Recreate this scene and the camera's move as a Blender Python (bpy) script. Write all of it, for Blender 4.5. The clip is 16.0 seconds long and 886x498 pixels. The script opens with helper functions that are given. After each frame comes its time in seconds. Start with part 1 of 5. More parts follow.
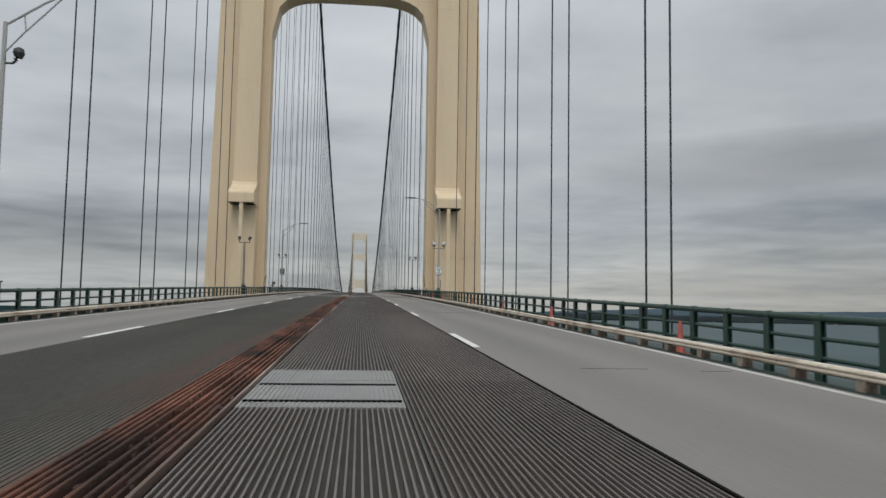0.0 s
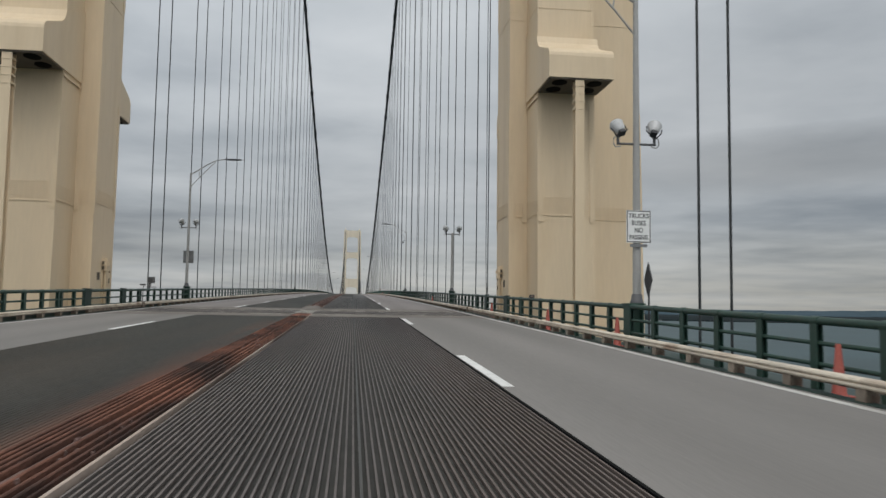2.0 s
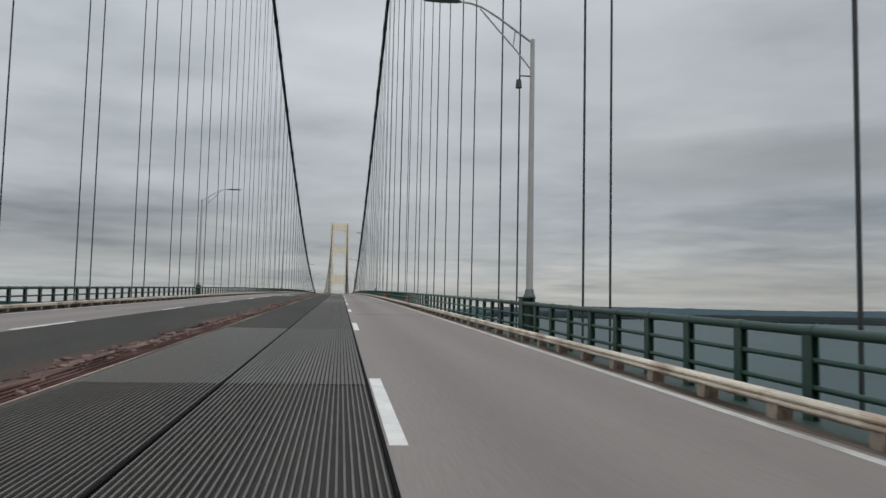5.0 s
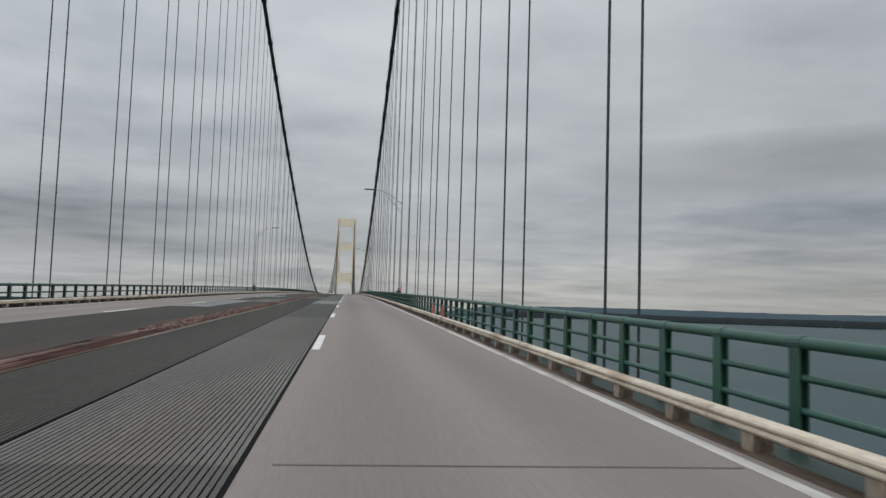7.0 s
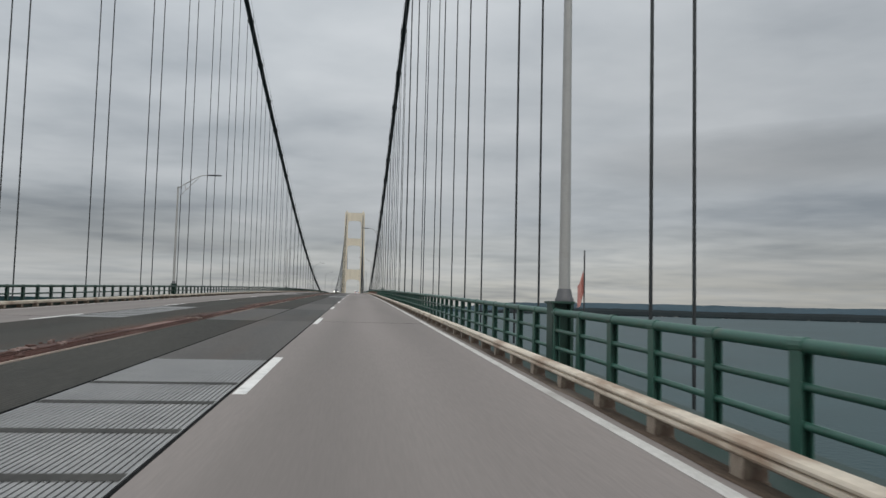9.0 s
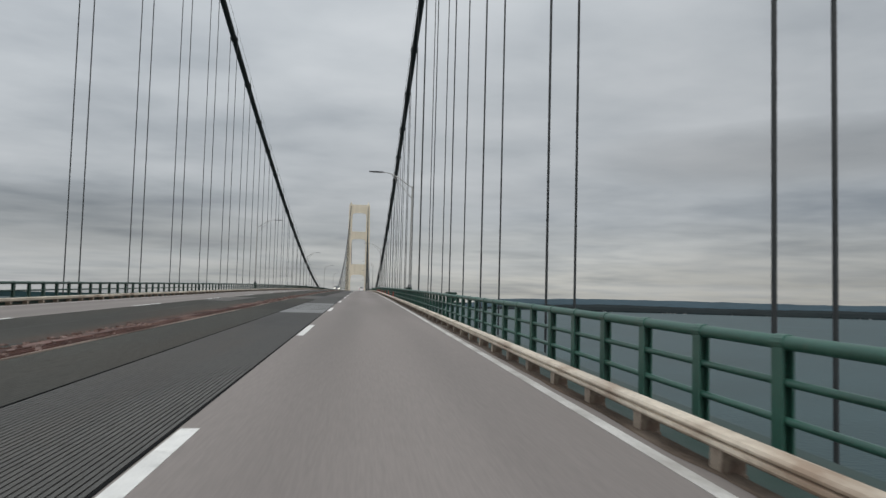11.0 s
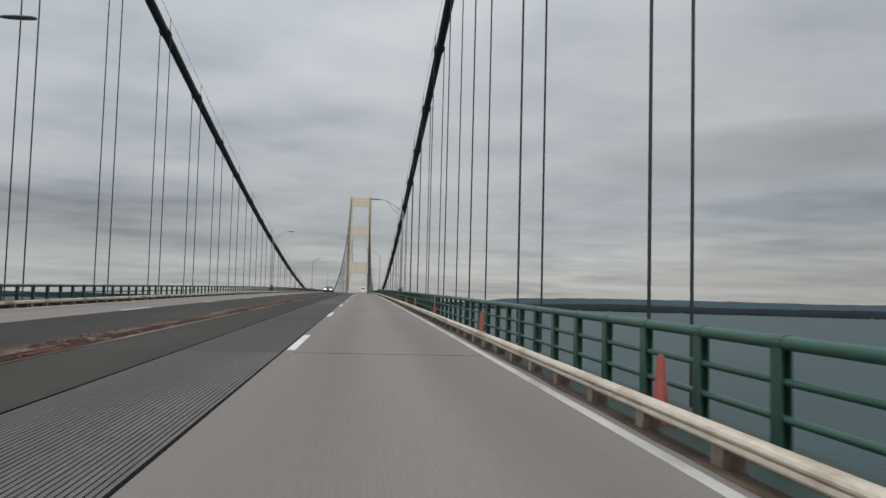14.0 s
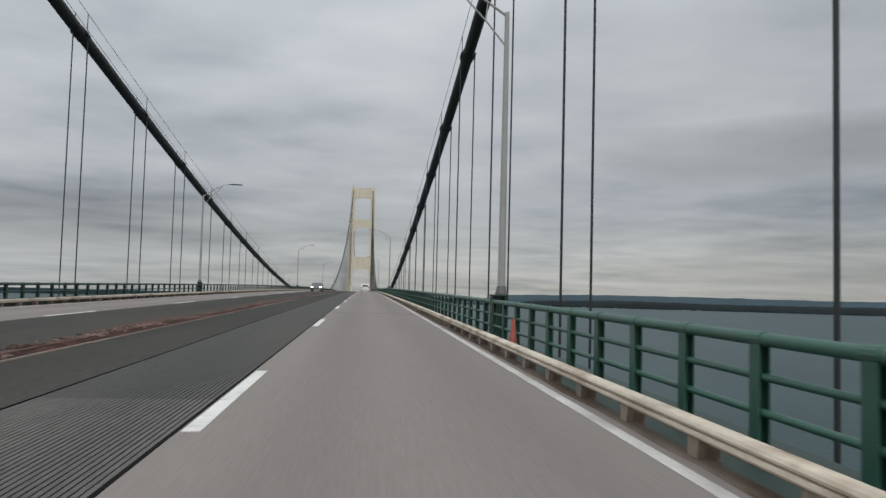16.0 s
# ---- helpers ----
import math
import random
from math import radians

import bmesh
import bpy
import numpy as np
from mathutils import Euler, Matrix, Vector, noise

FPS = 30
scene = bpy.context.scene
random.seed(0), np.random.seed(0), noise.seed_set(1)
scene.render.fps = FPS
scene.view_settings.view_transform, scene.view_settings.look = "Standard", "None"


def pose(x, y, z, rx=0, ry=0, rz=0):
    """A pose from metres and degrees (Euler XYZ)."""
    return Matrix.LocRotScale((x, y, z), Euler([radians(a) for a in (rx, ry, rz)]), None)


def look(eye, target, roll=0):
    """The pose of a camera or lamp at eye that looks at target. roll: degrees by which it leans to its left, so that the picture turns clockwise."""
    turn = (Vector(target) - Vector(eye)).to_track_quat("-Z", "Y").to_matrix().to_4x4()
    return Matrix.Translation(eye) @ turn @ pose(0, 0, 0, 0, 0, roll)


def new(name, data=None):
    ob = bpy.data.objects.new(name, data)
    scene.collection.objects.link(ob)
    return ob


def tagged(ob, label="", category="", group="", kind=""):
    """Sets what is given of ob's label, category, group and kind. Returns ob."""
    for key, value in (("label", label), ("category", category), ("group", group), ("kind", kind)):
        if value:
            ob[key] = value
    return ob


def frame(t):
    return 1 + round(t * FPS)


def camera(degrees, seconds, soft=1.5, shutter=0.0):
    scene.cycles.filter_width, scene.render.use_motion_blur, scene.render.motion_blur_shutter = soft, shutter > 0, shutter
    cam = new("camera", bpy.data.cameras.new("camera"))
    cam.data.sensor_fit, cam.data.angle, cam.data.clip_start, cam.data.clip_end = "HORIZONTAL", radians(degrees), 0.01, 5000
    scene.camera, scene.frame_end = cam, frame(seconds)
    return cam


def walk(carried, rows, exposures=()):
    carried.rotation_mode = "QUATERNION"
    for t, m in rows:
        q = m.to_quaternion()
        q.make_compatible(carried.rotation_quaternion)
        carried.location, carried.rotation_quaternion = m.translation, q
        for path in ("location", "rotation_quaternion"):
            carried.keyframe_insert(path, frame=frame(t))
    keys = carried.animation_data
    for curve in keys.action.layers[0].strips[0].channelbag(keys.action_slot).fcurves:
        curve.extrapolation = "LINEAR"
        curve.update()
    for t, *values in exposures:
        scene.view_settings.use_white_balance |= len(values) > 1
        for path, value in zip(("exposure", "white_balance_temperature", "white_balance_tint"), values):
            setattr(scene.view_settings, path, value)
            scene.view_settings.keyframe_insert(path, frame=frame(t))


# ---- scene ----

# ---------------------------------------------------------------- the bridge in numbers
SPAN = 1158.0            # tower to tower
MID = SPAN / 2
CAMBER = 8.216           # how much the road rises from tower to midspan
PANEL = 11.597           # spacing of the suspenders
FIRST = 6.558            # a panel point of the main span; the towers stand between panel points
FIRST_SIDE = -15.129     # the last panel point before the tower
CABLE_X = 10.36          # half the distance between the two main cables
TOWER_Y = 2.2
ROPE_GAP = 0.388


def road_z(y):
    return -CAMBER * ((y - MID) / MID) ** 2


# ---------------------------------------------------------------- camera
cam = camera(59.03, 16.0, soft=1.5, shutter=0.06)


def eye(y, x, yaw, pitch, roll):
    fw = Vector((-math.sin(radians(yaw)) * math.cos(radians(pitch)), math.cos(radians(yaw)) * math.cos(radians(pitch)), math.sin(radians(pitch))))
    p = Vector((x, y, road_z(y) + 1.148))
    return look(p, p + fw * 50, roll)


WALK = [
    (0.0, -83.872, 1.553, -6.039, 4.543, 0.941),
    (0.5, -70.865, 1.611, -6.053, 4.497, 1.020),
    (1.0, -58.121, 1.705, -6.203, 4.517, 1.011),
    (1.5, -45.204, 1.809, -6.270, 4.469, 0.985),
    (2.0, -32.514, 1.964, -6.542, 4.497, 0.859),
    (2.5, -19.640, 2.107, -6.425, 4.443, 0.812),
    (3.0, -7.055, 2.268, -6.660, 4.302, 0.761),
    (3.5, 5.764, 2.495, -7.105, 4.532, 0.919),
    (4.0, 18.243, 2.795, -7.363, 4.483, 1.039),
    (6.5, 81.831, 4.090, -7.008, 4.223, 1.671),
    (7.0, 94.208, 4.328, -6.852, 4.280, 1.797),
    (7.5, 106.895, 4.515, -6.831, 4.225, 1.712),
    (8.0, 119.361, 4.715, -6.653, 4.238, 1.574),
    (8.5, 132.029, 4.828, -6.542, 4.118, 1.431),
    (9.0, 144.378, 4.967, -6.225, 4.006, 1.369),
    (9.5, 157.169, 5.017, -6.103, 3.901, 1.425),
    (12.0, 220.200, 5.072, -5.806, 3.643, 1.519),
    (12.5, 233.229, 5.050, -5.852, 3.639, 1.508),
    (13.0, 245.936, 5.049, -5.847, 3.700, 1.486),
    (13.5, 258.884, 5.000, -5.847, 3.672, 1.489),
    (14.0, 271.649, 4.998, -5.786, 3.645, 1.462),
    (14.5, 284.716, 4.959, -5.593, 3.547, 1.448),
    (15.0, 297.548, 5.024, -5.517, 3.484, 1.498),
    (15.5, 310.781, 5.018, -5.453, 3.366, 1.507),
    (16.0, 323.550, 5.076, -5.605, 3.375, 1.494),
]
# the white balance drifts a little bluer while the tower goes by
BALANCE = [(0.0, 0.0, 6500, 10), (2.2, 0.0, 6500, 10), (3.0, 0.0, 6200, 9.5), (3.6, 0.0, 6160, 9.5), (4.2, 0.0, 6380, 9.8), (6.3, 0.0, 6500, 10), (16.0, 0.0, 6500, 10)]
walk(cam, [(t, eye(y, x, yaw, pitch, roll)) for t, y, x, yaw, pitch, roll in WALK], BALANCE)

# ---------------------------------------------------------------- sky and light
world = bpy.data.worlds.new("overcast")
scene.world = world
world.use_nodes = True
wn, wl = world.node_tree.nodes, world.node_tree.links
wn.clear()


def wnode(kind, **values):
    n = wn.new(kind)
    for k, v in values.items():
        n.inputs[k].default_value = v
    return n


def wmath(op, a, b=None):
    n = wn.new("ShaderNodeMath")
    n.operation = op
    for i, v in enumerate((a, b)):
        if v is None:
            continue
        if isinstance(v, (int, float)):
            n.inputs[i].default_value = v
        else:
            wl.new(v, n.inputs[i])
    return n.outputs[0]


sky = wn.new("ShaderNodeTexSky")
sky.sky_type, sky.sun_disc = "NISHITA", False
sky.sun_elevation, sky.sun_rotation = radians(52), radians(184)
coord = wn.new("ShaderNodeTexCoord")
sep = wn.new("ShaderNodeSeparateXYZ")
wl.new(coord.outputs["Generated"], sep.inputs[0])
height = wmath("ADD", wmath("MAXIMUM", sep.outputs["Z"], 0.0), 0.068)
flat = wn.new("ShaderNodeCombineXYZ")
wl.new(wmath("DIVIDE", sep.outputs["X"], height), flat.inputs[0])
wl.new(wmath("DIVIDE", sep.outputs["Y"], height), flat.inputs[1])
big = wnode("ShaderNodeTexNoise", Scale=0.30, Detail=3.0, Roughness=0.5, Distortion=0.1)
fine = wnode("ShaderNodeTexNoise", Scale=0.85, Detail=6.0, Roughness=0.52, Distortion=0.15)
lumps = wnode("ShaderNodeTexNoise", Scale=2.6, Detail=4.0, Roughness=0.5)
for n in (big, fine, lumps):
    wl.new(flat.outputs[0], n.inputs["Vector"])
mixed = wmath("ADD", wmath("MULTIPLY", big.outputs["Fac"], 0.66), wmath("ADD", wmath("MULTIPLY", fine.outputs["Fac"], 0.24), wmath("MULTIPLY", lumps.outputs["Fac"], 0.10)))
cloud = wn.new("ShaderNodeValToRGB")
cloud.color_ramp.elements[0].position, cloud.color_ramp.elements[0].color = 0.37, (0.235, 0.262, 0.290, 1)
cloud.color_ramp.elements[1].position, cloud.color_ramp.elements[1].color = 0.63, (0.564, 0.586, 0.602, 1)
mid = cloud.color_ramp.elements.new(0.49)
mid.color = (0.404, 0.431, 0.453, 1)
wl.new(mixed, cloud.inputs[0])
# a thin, slightly warm break low over the horizon, as under any stratus deck
low = wn.new("ShaderNodeValToRGB")
low.color_ramp.elements[0].position, low.color_ramp.elements[0].color = 0.0, (1, 1, 1, 1)
low.color_ramp.elements[1].position, low.color_ramp.elements[1].color = 0.11, (0, 0, 0, 1)
wl.new(sep.outputs["Z"], low.inputs[0])
warm = wn.new("ShaderNodeMixRGB")
warm.inputs[2].default_value = (0.64, 0.63, 0.575, 1)
side_fade = wn.new("ShaderNodeMapRange")
side_fade.inputs[1].default_value, side_fade.inputs[2].default_value, side_fade.inputs[3].default_value, side_fade.inputs[4].default_value = -0.45, 0.20, 0.22, 0.82
wl.new(sep.outputs["X"], side_fade.inputs[0])
broken = wn.new("ShaderNodeMapRange")
broken.inputs[1].default_value, broken.inputs[2].default_value, broken.inputs[3].default_value, broken.inputs[4].default_value = 0.40, 0.58, 0.55, 1.0
wl.new(fine.outputs["Fac"], broken.inputs[0])
wl.new(wmath("MULTIPLY", low.outputs[0], wmath("MULTIPLY", side_fade.outputs[0], broken.outputs[0])), warm.inputs[0])
wl.new(cloud.outputs[0], warm.inputs[1])
# the deck grows lighter towards the zenith
zen = wmath("ADD", wmath("MULTIPLY", wmath("MAXIMUM", sep.outputs["Z"], 0.0), 1.15), 0.86)
# and towards the veiled sun
SUN_FROM = Vector((-10, -150, 190)).normalized()
glow = wn.new("ShaderNodeVectorMath")
glow.operation = "DOT_PRODUCT"
glow.inputs[1].default_value = SUN_FROM
wl.new(coord.outputs["Generated"], glow.inputs[0])
zen = wmath("MULTIPLY", zen, wmath("ADD", wmath("MULTIPLY", glow.outputs["Value"], 0.40), 1.20))
# thicker and thinner stretches of the deck ahead: direction east and up, reach each way, gain
BANKS = ((0.52, 0.178, 0.27, 0.046, -0.32), (-0.38, 0.080, 0.30, 0.046, -0.20), (0.22, 0.072, 0.20, 0.060, 0.14), (0.52, 0.290, 0.34, 0.15, -0.13),
         (-0.25, 0.270, 0.38, 0.17, 0.11), (0.55, 0.030, 0.30, 0.060, -0.20))
ragged = wmath("MULTIPLY", wmath("SUBTRACT", fine.outputs["Fac"], 0.5), 0.9)
for east, up, wide, tall, gain in BANKS:
    dx = wmath("DIVIDE", wmath("SUBTRACT", sep.outputs["X"], east), wide)
    dz = wmath("ADD", wmath("DIVIDE", wmath("SUBTRACT", sep.outputs["Z"], up), tall), ragged)
    fall = wmath("MAXIMUM", wmath("SUBTRACT", 1.0, wmath("ADD", wmath("MULTIPLY", dx, dx), wmath("MULTIPLY", dz, dz))), 0.0)
    ahead = wmath("GREATER_THAN", sep.outputs["Y"], 0.0)
    zen = wmath("MULTIPLY", zen, wmath("ADD", wmath("MULTIPLY", wmath("MULTIPLY", fall, ahead), gain), 1.0))
# thin layered streaks low over the horizon
layer = wn.new("ShaderNodeCombineXYZ")
wl.new(wmath("MULTIPLY", sep.outputs["X"], 2.2), layer.inputs[0])
wl.new(wmath("MULTIPLY", sep.outputs["Y"], 2.2), layer.inputs[1])
wl.new(wmath("MULTIPLY", sep.outputs["Z"], 34.0), layer.inputs[2])
streak = wnode("ShaderNodeTexNoise", Scale=1.0, Detail=4.0, Roughness=0.55, Distortion=0.3)
wl.new(layer.outputs[0], streak.inputs["Vector"])
lowness = wmath("MAXIMUM", wmath("SUBTRACT", 1.0, wmath("MULTIPLY", sep.outputs["Z"], 6.5)), 0.0)
zen = wmath("MULTIPLY", zen, wmath("ADD", wmath("MULTIPLY", wmath("MULTIPLY", wmath("SUBTRACT", streak.outputs["Fac"], 0.5), lowness), 0.72), 1.0))
lit = wn.new("ShaderNodeVectorMath")
lit.operation = "SCALE"
wl.new(warm.outputs[0], lit.inputs[0])
wl.new(zen, lit.inputs["Scale"])
cloud_bg, sky_bg = wn.new("ShaderNodeBackground"), wn.new("ShaderNodeBackground")
cloud_bg.inputs[1].default_value = 1.0
sky_bg.inputs[1].default_value = 0.05
wl.new(lit.outputs[0], cloud_bg.inputs[0])
wl.new(sky.outputs[0], sky_bg.inputs[0])
mixbg = wn.new("ShaderNodeMixShader")
mixbg.inputs[0].default_value = 0.93
wl.new(sky_bg.outputs[0], mixbg.inputs[1])
wl.new(cloud_bg.outputs[0], mixbg.inputs[2])
wl.new(mixbg.outputs[0], wn.new("ShaderNodeOutputWorld").inputs[0])

sun = new("sun", bpy.data.lights.new("sun", "SUN"))
sun.data.energy, sun.data.angle, sun.data.color = 0.70, radians(28), (1.0, 0.95, 0.88)
sun.matrix_world = look(SUN_FROM * 250, (0, 0, 0))


# ---------------------------------------------------------------- materials
def material(name, base, rough=0.6, metal=0.0, vary=0.25, scale=4.0, fine_scale=60.0, bump=0.15, bump_dist=0.01, tint=None, tint_amount=0.5, tint_scale=1.2,
             tint_lo=0.52, tint_hi=0.7, stretch=(1, 1, 1), specular=0.5, random=0.0, coords="Object"):
    """Paint, steel, concrete: a base colour broken up at two scales, with stains of a second colour and a fine relief."""
    m = bpy.data.materials.new(name)
    m.use_nodes = True
    n, l = m.node_tree.nodes, m.node_tree.links
    b = n["Principled BSDF"]
    tc, mp = n.new("ShaderNodeTexCoord"), n.new("ShaderNodeMapping")
    mp.inputs["Scale"].default_value = stretch
    l.new(tc.outputs[coords], mp.inputs[0])
    n1, n2, n3 = n.new("ShaderNodeTexNoise"), n.new("ShaderNodeTexNoise"), n.new("ShaderNodeTexNoise")
    for q, s, d in ((n1, scale, 4), (n2, fine_scale, 5), (n3, tint_scale, 6)):
        q.inputs["Scale"].default_value, q.inputs["Detail"].default_value = s, d
        l.new(mp.outputs[0], q.inputs["Vector"])
    r1 = n.new("ShaderNodeMapRange")
    r1.inputs[1].default_value, r1.inputs[2].default_value, r1.inputs[3].default_value, r1.inputs[4].default_value = 0.25, 0.75, 1 - vary, 1 + vary
    l.new(n1.outputs["Fac"], r1.inputs[0])
    r2 = n.new("ShaderNodeMapRange")
    r2.inputs[1].default_value, r2.inputs[2].default_value, r2.inputs[3].default_value, r2.inputs[4].default_value = 0.3, 0.7, 1 - vary * 0.6, 1 + vary * 0.6
    l.new(n2.outputs["Fac"], r2.inputs[0])
    mul = n.new("ShaderNodeMath")
    mul.operation = "MULTIPLY"
    l.new(r1.outputs[0], mul.inputs[0]), l.new(r2.outputs[0], mul.inputs[1])
    last = mul.outputs[0]
    if random:
        oi, r4, m2 = n.new("ShaderNodeObjectInfo"), n.new("ShaderNodeMapRange"), n.new("ShaderNodeMath")
        r4.inputs[3].default_value, r4.inputs[4].default_value = 1 - random, 1 + random
        l.new(oi.outputs["Random"], r4.inputs[0])
        m2.operation = "MULTIPLY"
        l.new(last, m2.inputs[0]), l.new(r4.outputs[0], m2.inputs[1])
        last = m2.outputs[0]
    sc = n.new("ShaderNodeVectorMath")
    sc.operation = "SCALE"
    sc.inputs[0].default_value = base
    l.new(last, sc.inputs["Scale"])
    colour = sc.outputs[0]
    if tint:
        r3, mx = n.new("ShaderNodeMapRange"), n.new("ShaderNodeMixRGB")
        r3.inputs[1].default_value, r3.inputs[2].default_value, r3.inputs[3].default_value, r3.inputs[4].default_value = tint_lo, tint_hi, 0, tint_amount
        l.new(n3.outputs["Fac"], r3.inputs[0]), l.new(r3.outputs[0], mx.inputs[0]), l.new(colour, mx.inputs[1])
        mx.inputs[2].default_value = (*tint, 1)
        colour = mx.outputs[0]
    l.new(colour, b.inputs["Base Color"])
    rr = n.new("ShaderNodeMapRange")
    rr.inputs[3].default_value, rr.inputs[4].default_value = max(rough - 0.12, 0.05), min(rough + 0.12, 1)
    l.new(n1.outputs["Fac"], rr.inputs[0]), l.new(rr.outputs[0], b.inputs["Roughness"])
    b.inputs["Metallic"].default_value = metal
    b.inputs["Specular IOR Level"].default_value = specular
    if bump:
        bp = n.new("ShaderNodeBump")
        bp.inputs["Strength"].default_value, bp.inputs["Distance"].default_value = bump, bump_dist
        l.new(n2.outputs["Fac"], bp.inputs["Height"]), l.new(bp.outputs[0], b.inputs["Normal"])
    return m


def rust_beside_median(m):
    """Rust washed from the median onto the grating next to it."""
    n, l = m.node_tree.nodes, m.node_tree.links
    b = n["Principled BSDF"]
    old = b.inputs["Base Color"].links[0].from_socket
    tc, sp, r, nz, mp, mu, mx = (n.new("ShaderNodeTexCoord"), n.new("ShaderNodeSeparateXYZ"), n.new("ShaderNodeMapRange"), n.new("ShaderNodeTexNoise"), n.new("ShaderNodeMapping"), n.new("ShaderNodeMath"),
                                 n.new("ShaderNodeMixRGB"))
    l.new(tc.outputs["Object"], sp.inputs[0])
    r.inputs[1].default_value, r.inputs[2].default_value = -1.0, -0.25
    l.new(sp.outputs["X"], r.inputs[0])
    mp.inputs["Scale"].default_value = (1.0, 0.10, 1.0)
    l.new(tc.outputs["Object"], mp.inputs[0]), l.new(mp.outputs[0], nz.inputs["Vector"])
    nz.inputs["Scale"].default_value, nz.inputs["Detail"].default_value = 1.4, 5
    r2 = n.new("ShaderNodeMapRange")
    r2.inputs[1].default_value, r2.inputs[2].default_value, r2.inputs[3].default_value, r2.inputs[4].default_value = 0.42, 0.66, 0.0, 1.2
    l.new(nz.outputs["Fac"], r2.inputs[0])
    lt = n.new("ShaderNodeMath")
    lt.operation = "LESS_THAN"
    lt.inputs[1].default_value = 0.0
    l.new(sp.outputs["X"], lt.inputs[0])
    mu.operation = "MULTIPLY"
    l.new(r.outputs[0], mu.inputs[0]), l.new(r2.outputs[0], mu.inputs[1])
    m3 = n.new("ShaderNodeMath")
    m3.operation, m3.use_clamp = "MULTIPLY", True
    l.new(mu.outputs[0], m3.inputs[0]), l.new(lt.outputs[0], m3.inputs[1])
    l.new(m3.outputs[0], mx.inputs[0]), l.new(old, mx.inputs[1])
    mx.inputs[2].default_value = (0.130, 0.068, 0.048, 1)
    l.new(mx.outputs[0], b.inputs["Base Color"])


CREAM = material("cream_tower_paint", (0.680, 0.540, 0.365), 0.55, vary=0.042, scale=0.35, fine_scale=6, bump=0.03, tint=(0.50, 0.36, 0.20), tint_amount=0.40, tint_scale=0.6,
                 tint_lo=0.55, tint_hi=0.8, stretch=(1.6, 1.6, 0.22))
# the far tower's haze is mixed into its cream as a paler base
HAZECREAM = material("hazed_tower_paint", (0.68, 0.60, 0.475), 0.6, vary=0.08, scale=0.2, fine_scale=4, bump=0.05, tint=(0.50, 0.42, 0.30), tint_amount=0.3, tint_scale=0.3, stretch=(1.6, 1.6, 0.22))
# brown dark enough to hold the shade under the hoods; also dark fittings
HOOD = material("shaded_and_dark_steel", (0.115, 0.095, 0.07), 0.8, vary=0.25, scale=1.5)
GREEN = material("green_rail_paint", (0.029, 0.094, 0.068), 0.42, vary=0.16, scale=2.0, fine_scale=40, bump=0.06, tint=(0.10, 0.085, 0.05), tint_amount=0.5, tint_scale=3.0,
                 tint_lo=0.62, tint_hi=0.75, random=0.14)
# older paint before the tower; also carries the left railing's shade as colour
OLDSHADEGREEN = material("old_and_shaded_green_paint", (0.017, 0.050, 0.036), 0.5, vary=0.2, scale=2.0, fine_scale=40, bump=0.08, tint=(0.05, 0.045, 0.03), tint_amount=0.6, tint_scale=3.0, tint_lo=0.58,
                    tint_hi=0.75, random=0.14)
BEIGE = material("beige_kerb_rail_paint", (0.55, 0.48, 0.385), 0.6, vary=0.2, scale=1.6, fine_scale=25, bump=0.15, tint=(0.22, 0.13, 0.075), tint_amount=0.75, tint_scale=2.6,
                 tint_lo=0.50, tint_hi=0.66, stretch=(1, 0.35, 1))
BRACKET = material("weathered_bracket", (0.30, 0.245, 0.19), 0.75, vary=0.35, scale=5, fine_scale=50, bump=0.25, tint=(0.10, 0.062, 0.045), tint_amount=0.9, tint_lo=0.42, tint_hi=0.6, tint_scale=5, random=0.25)
CONCRETE = material("lane_surface", (0.207, 0.182, 0.168), 0.85, vary=0.10, scale=0.7, fine_scale=45, bump=0.25, bump_dist=0.004, tint=(0.148, 0.132, 0.120), tint_amount=0.6,
                    tint_scale=0.45, tint_lo=0.45, tint_hi=0.7, stretch=(1.0, 0.05, 1.0), specular=0.35)
OLDLANE = material("older_lane_surface", (0.188, 0.175, 0.161), 0.85, vary=0.10, scale=0.7, fine_scale=45, bump=0.25, bump_dist=0.004, tint=(0.140, 0.132, 0.122), tint_amount=0.6,
                   tint_scale=0.45, tint_lo=0.45, tint_hi=0.7, stretch=(1.0, 0.05, 1.0), specular=0.35)
APRON = material("joint_concrete", (0.165, 0.146, 0.126), 0.9, vary=0.2, scale=1.6, fine_scale=40, bump=0.3, tint=(0.13, 0.11, 0.09), tint_amount=0.6, tint_scale=1.4, specular=0.3)
BED = material("grating_bed", (0.044, 0.043, 0.039), 0.8, vary=0.35, scale=0.5, fine_scale=20, bump=0.2, tint=(0.075, 0.07, 0.062), tint_amount=0.7, tint_scale=0.4, stretch=(1, 0.15, 1), specular=0.2)
BAR = material("grating_bar", (0.067, 0.064, 0.058), 0.55, random=0.14, vary=0.3, scale=0.8, fine_scale=30, bump=0.1, tint=(0.09, 0.075, 0.06), tint_amount=0.6, tint_scale=0.6, stretch=(1, 0.1, 1), specular=0.20)
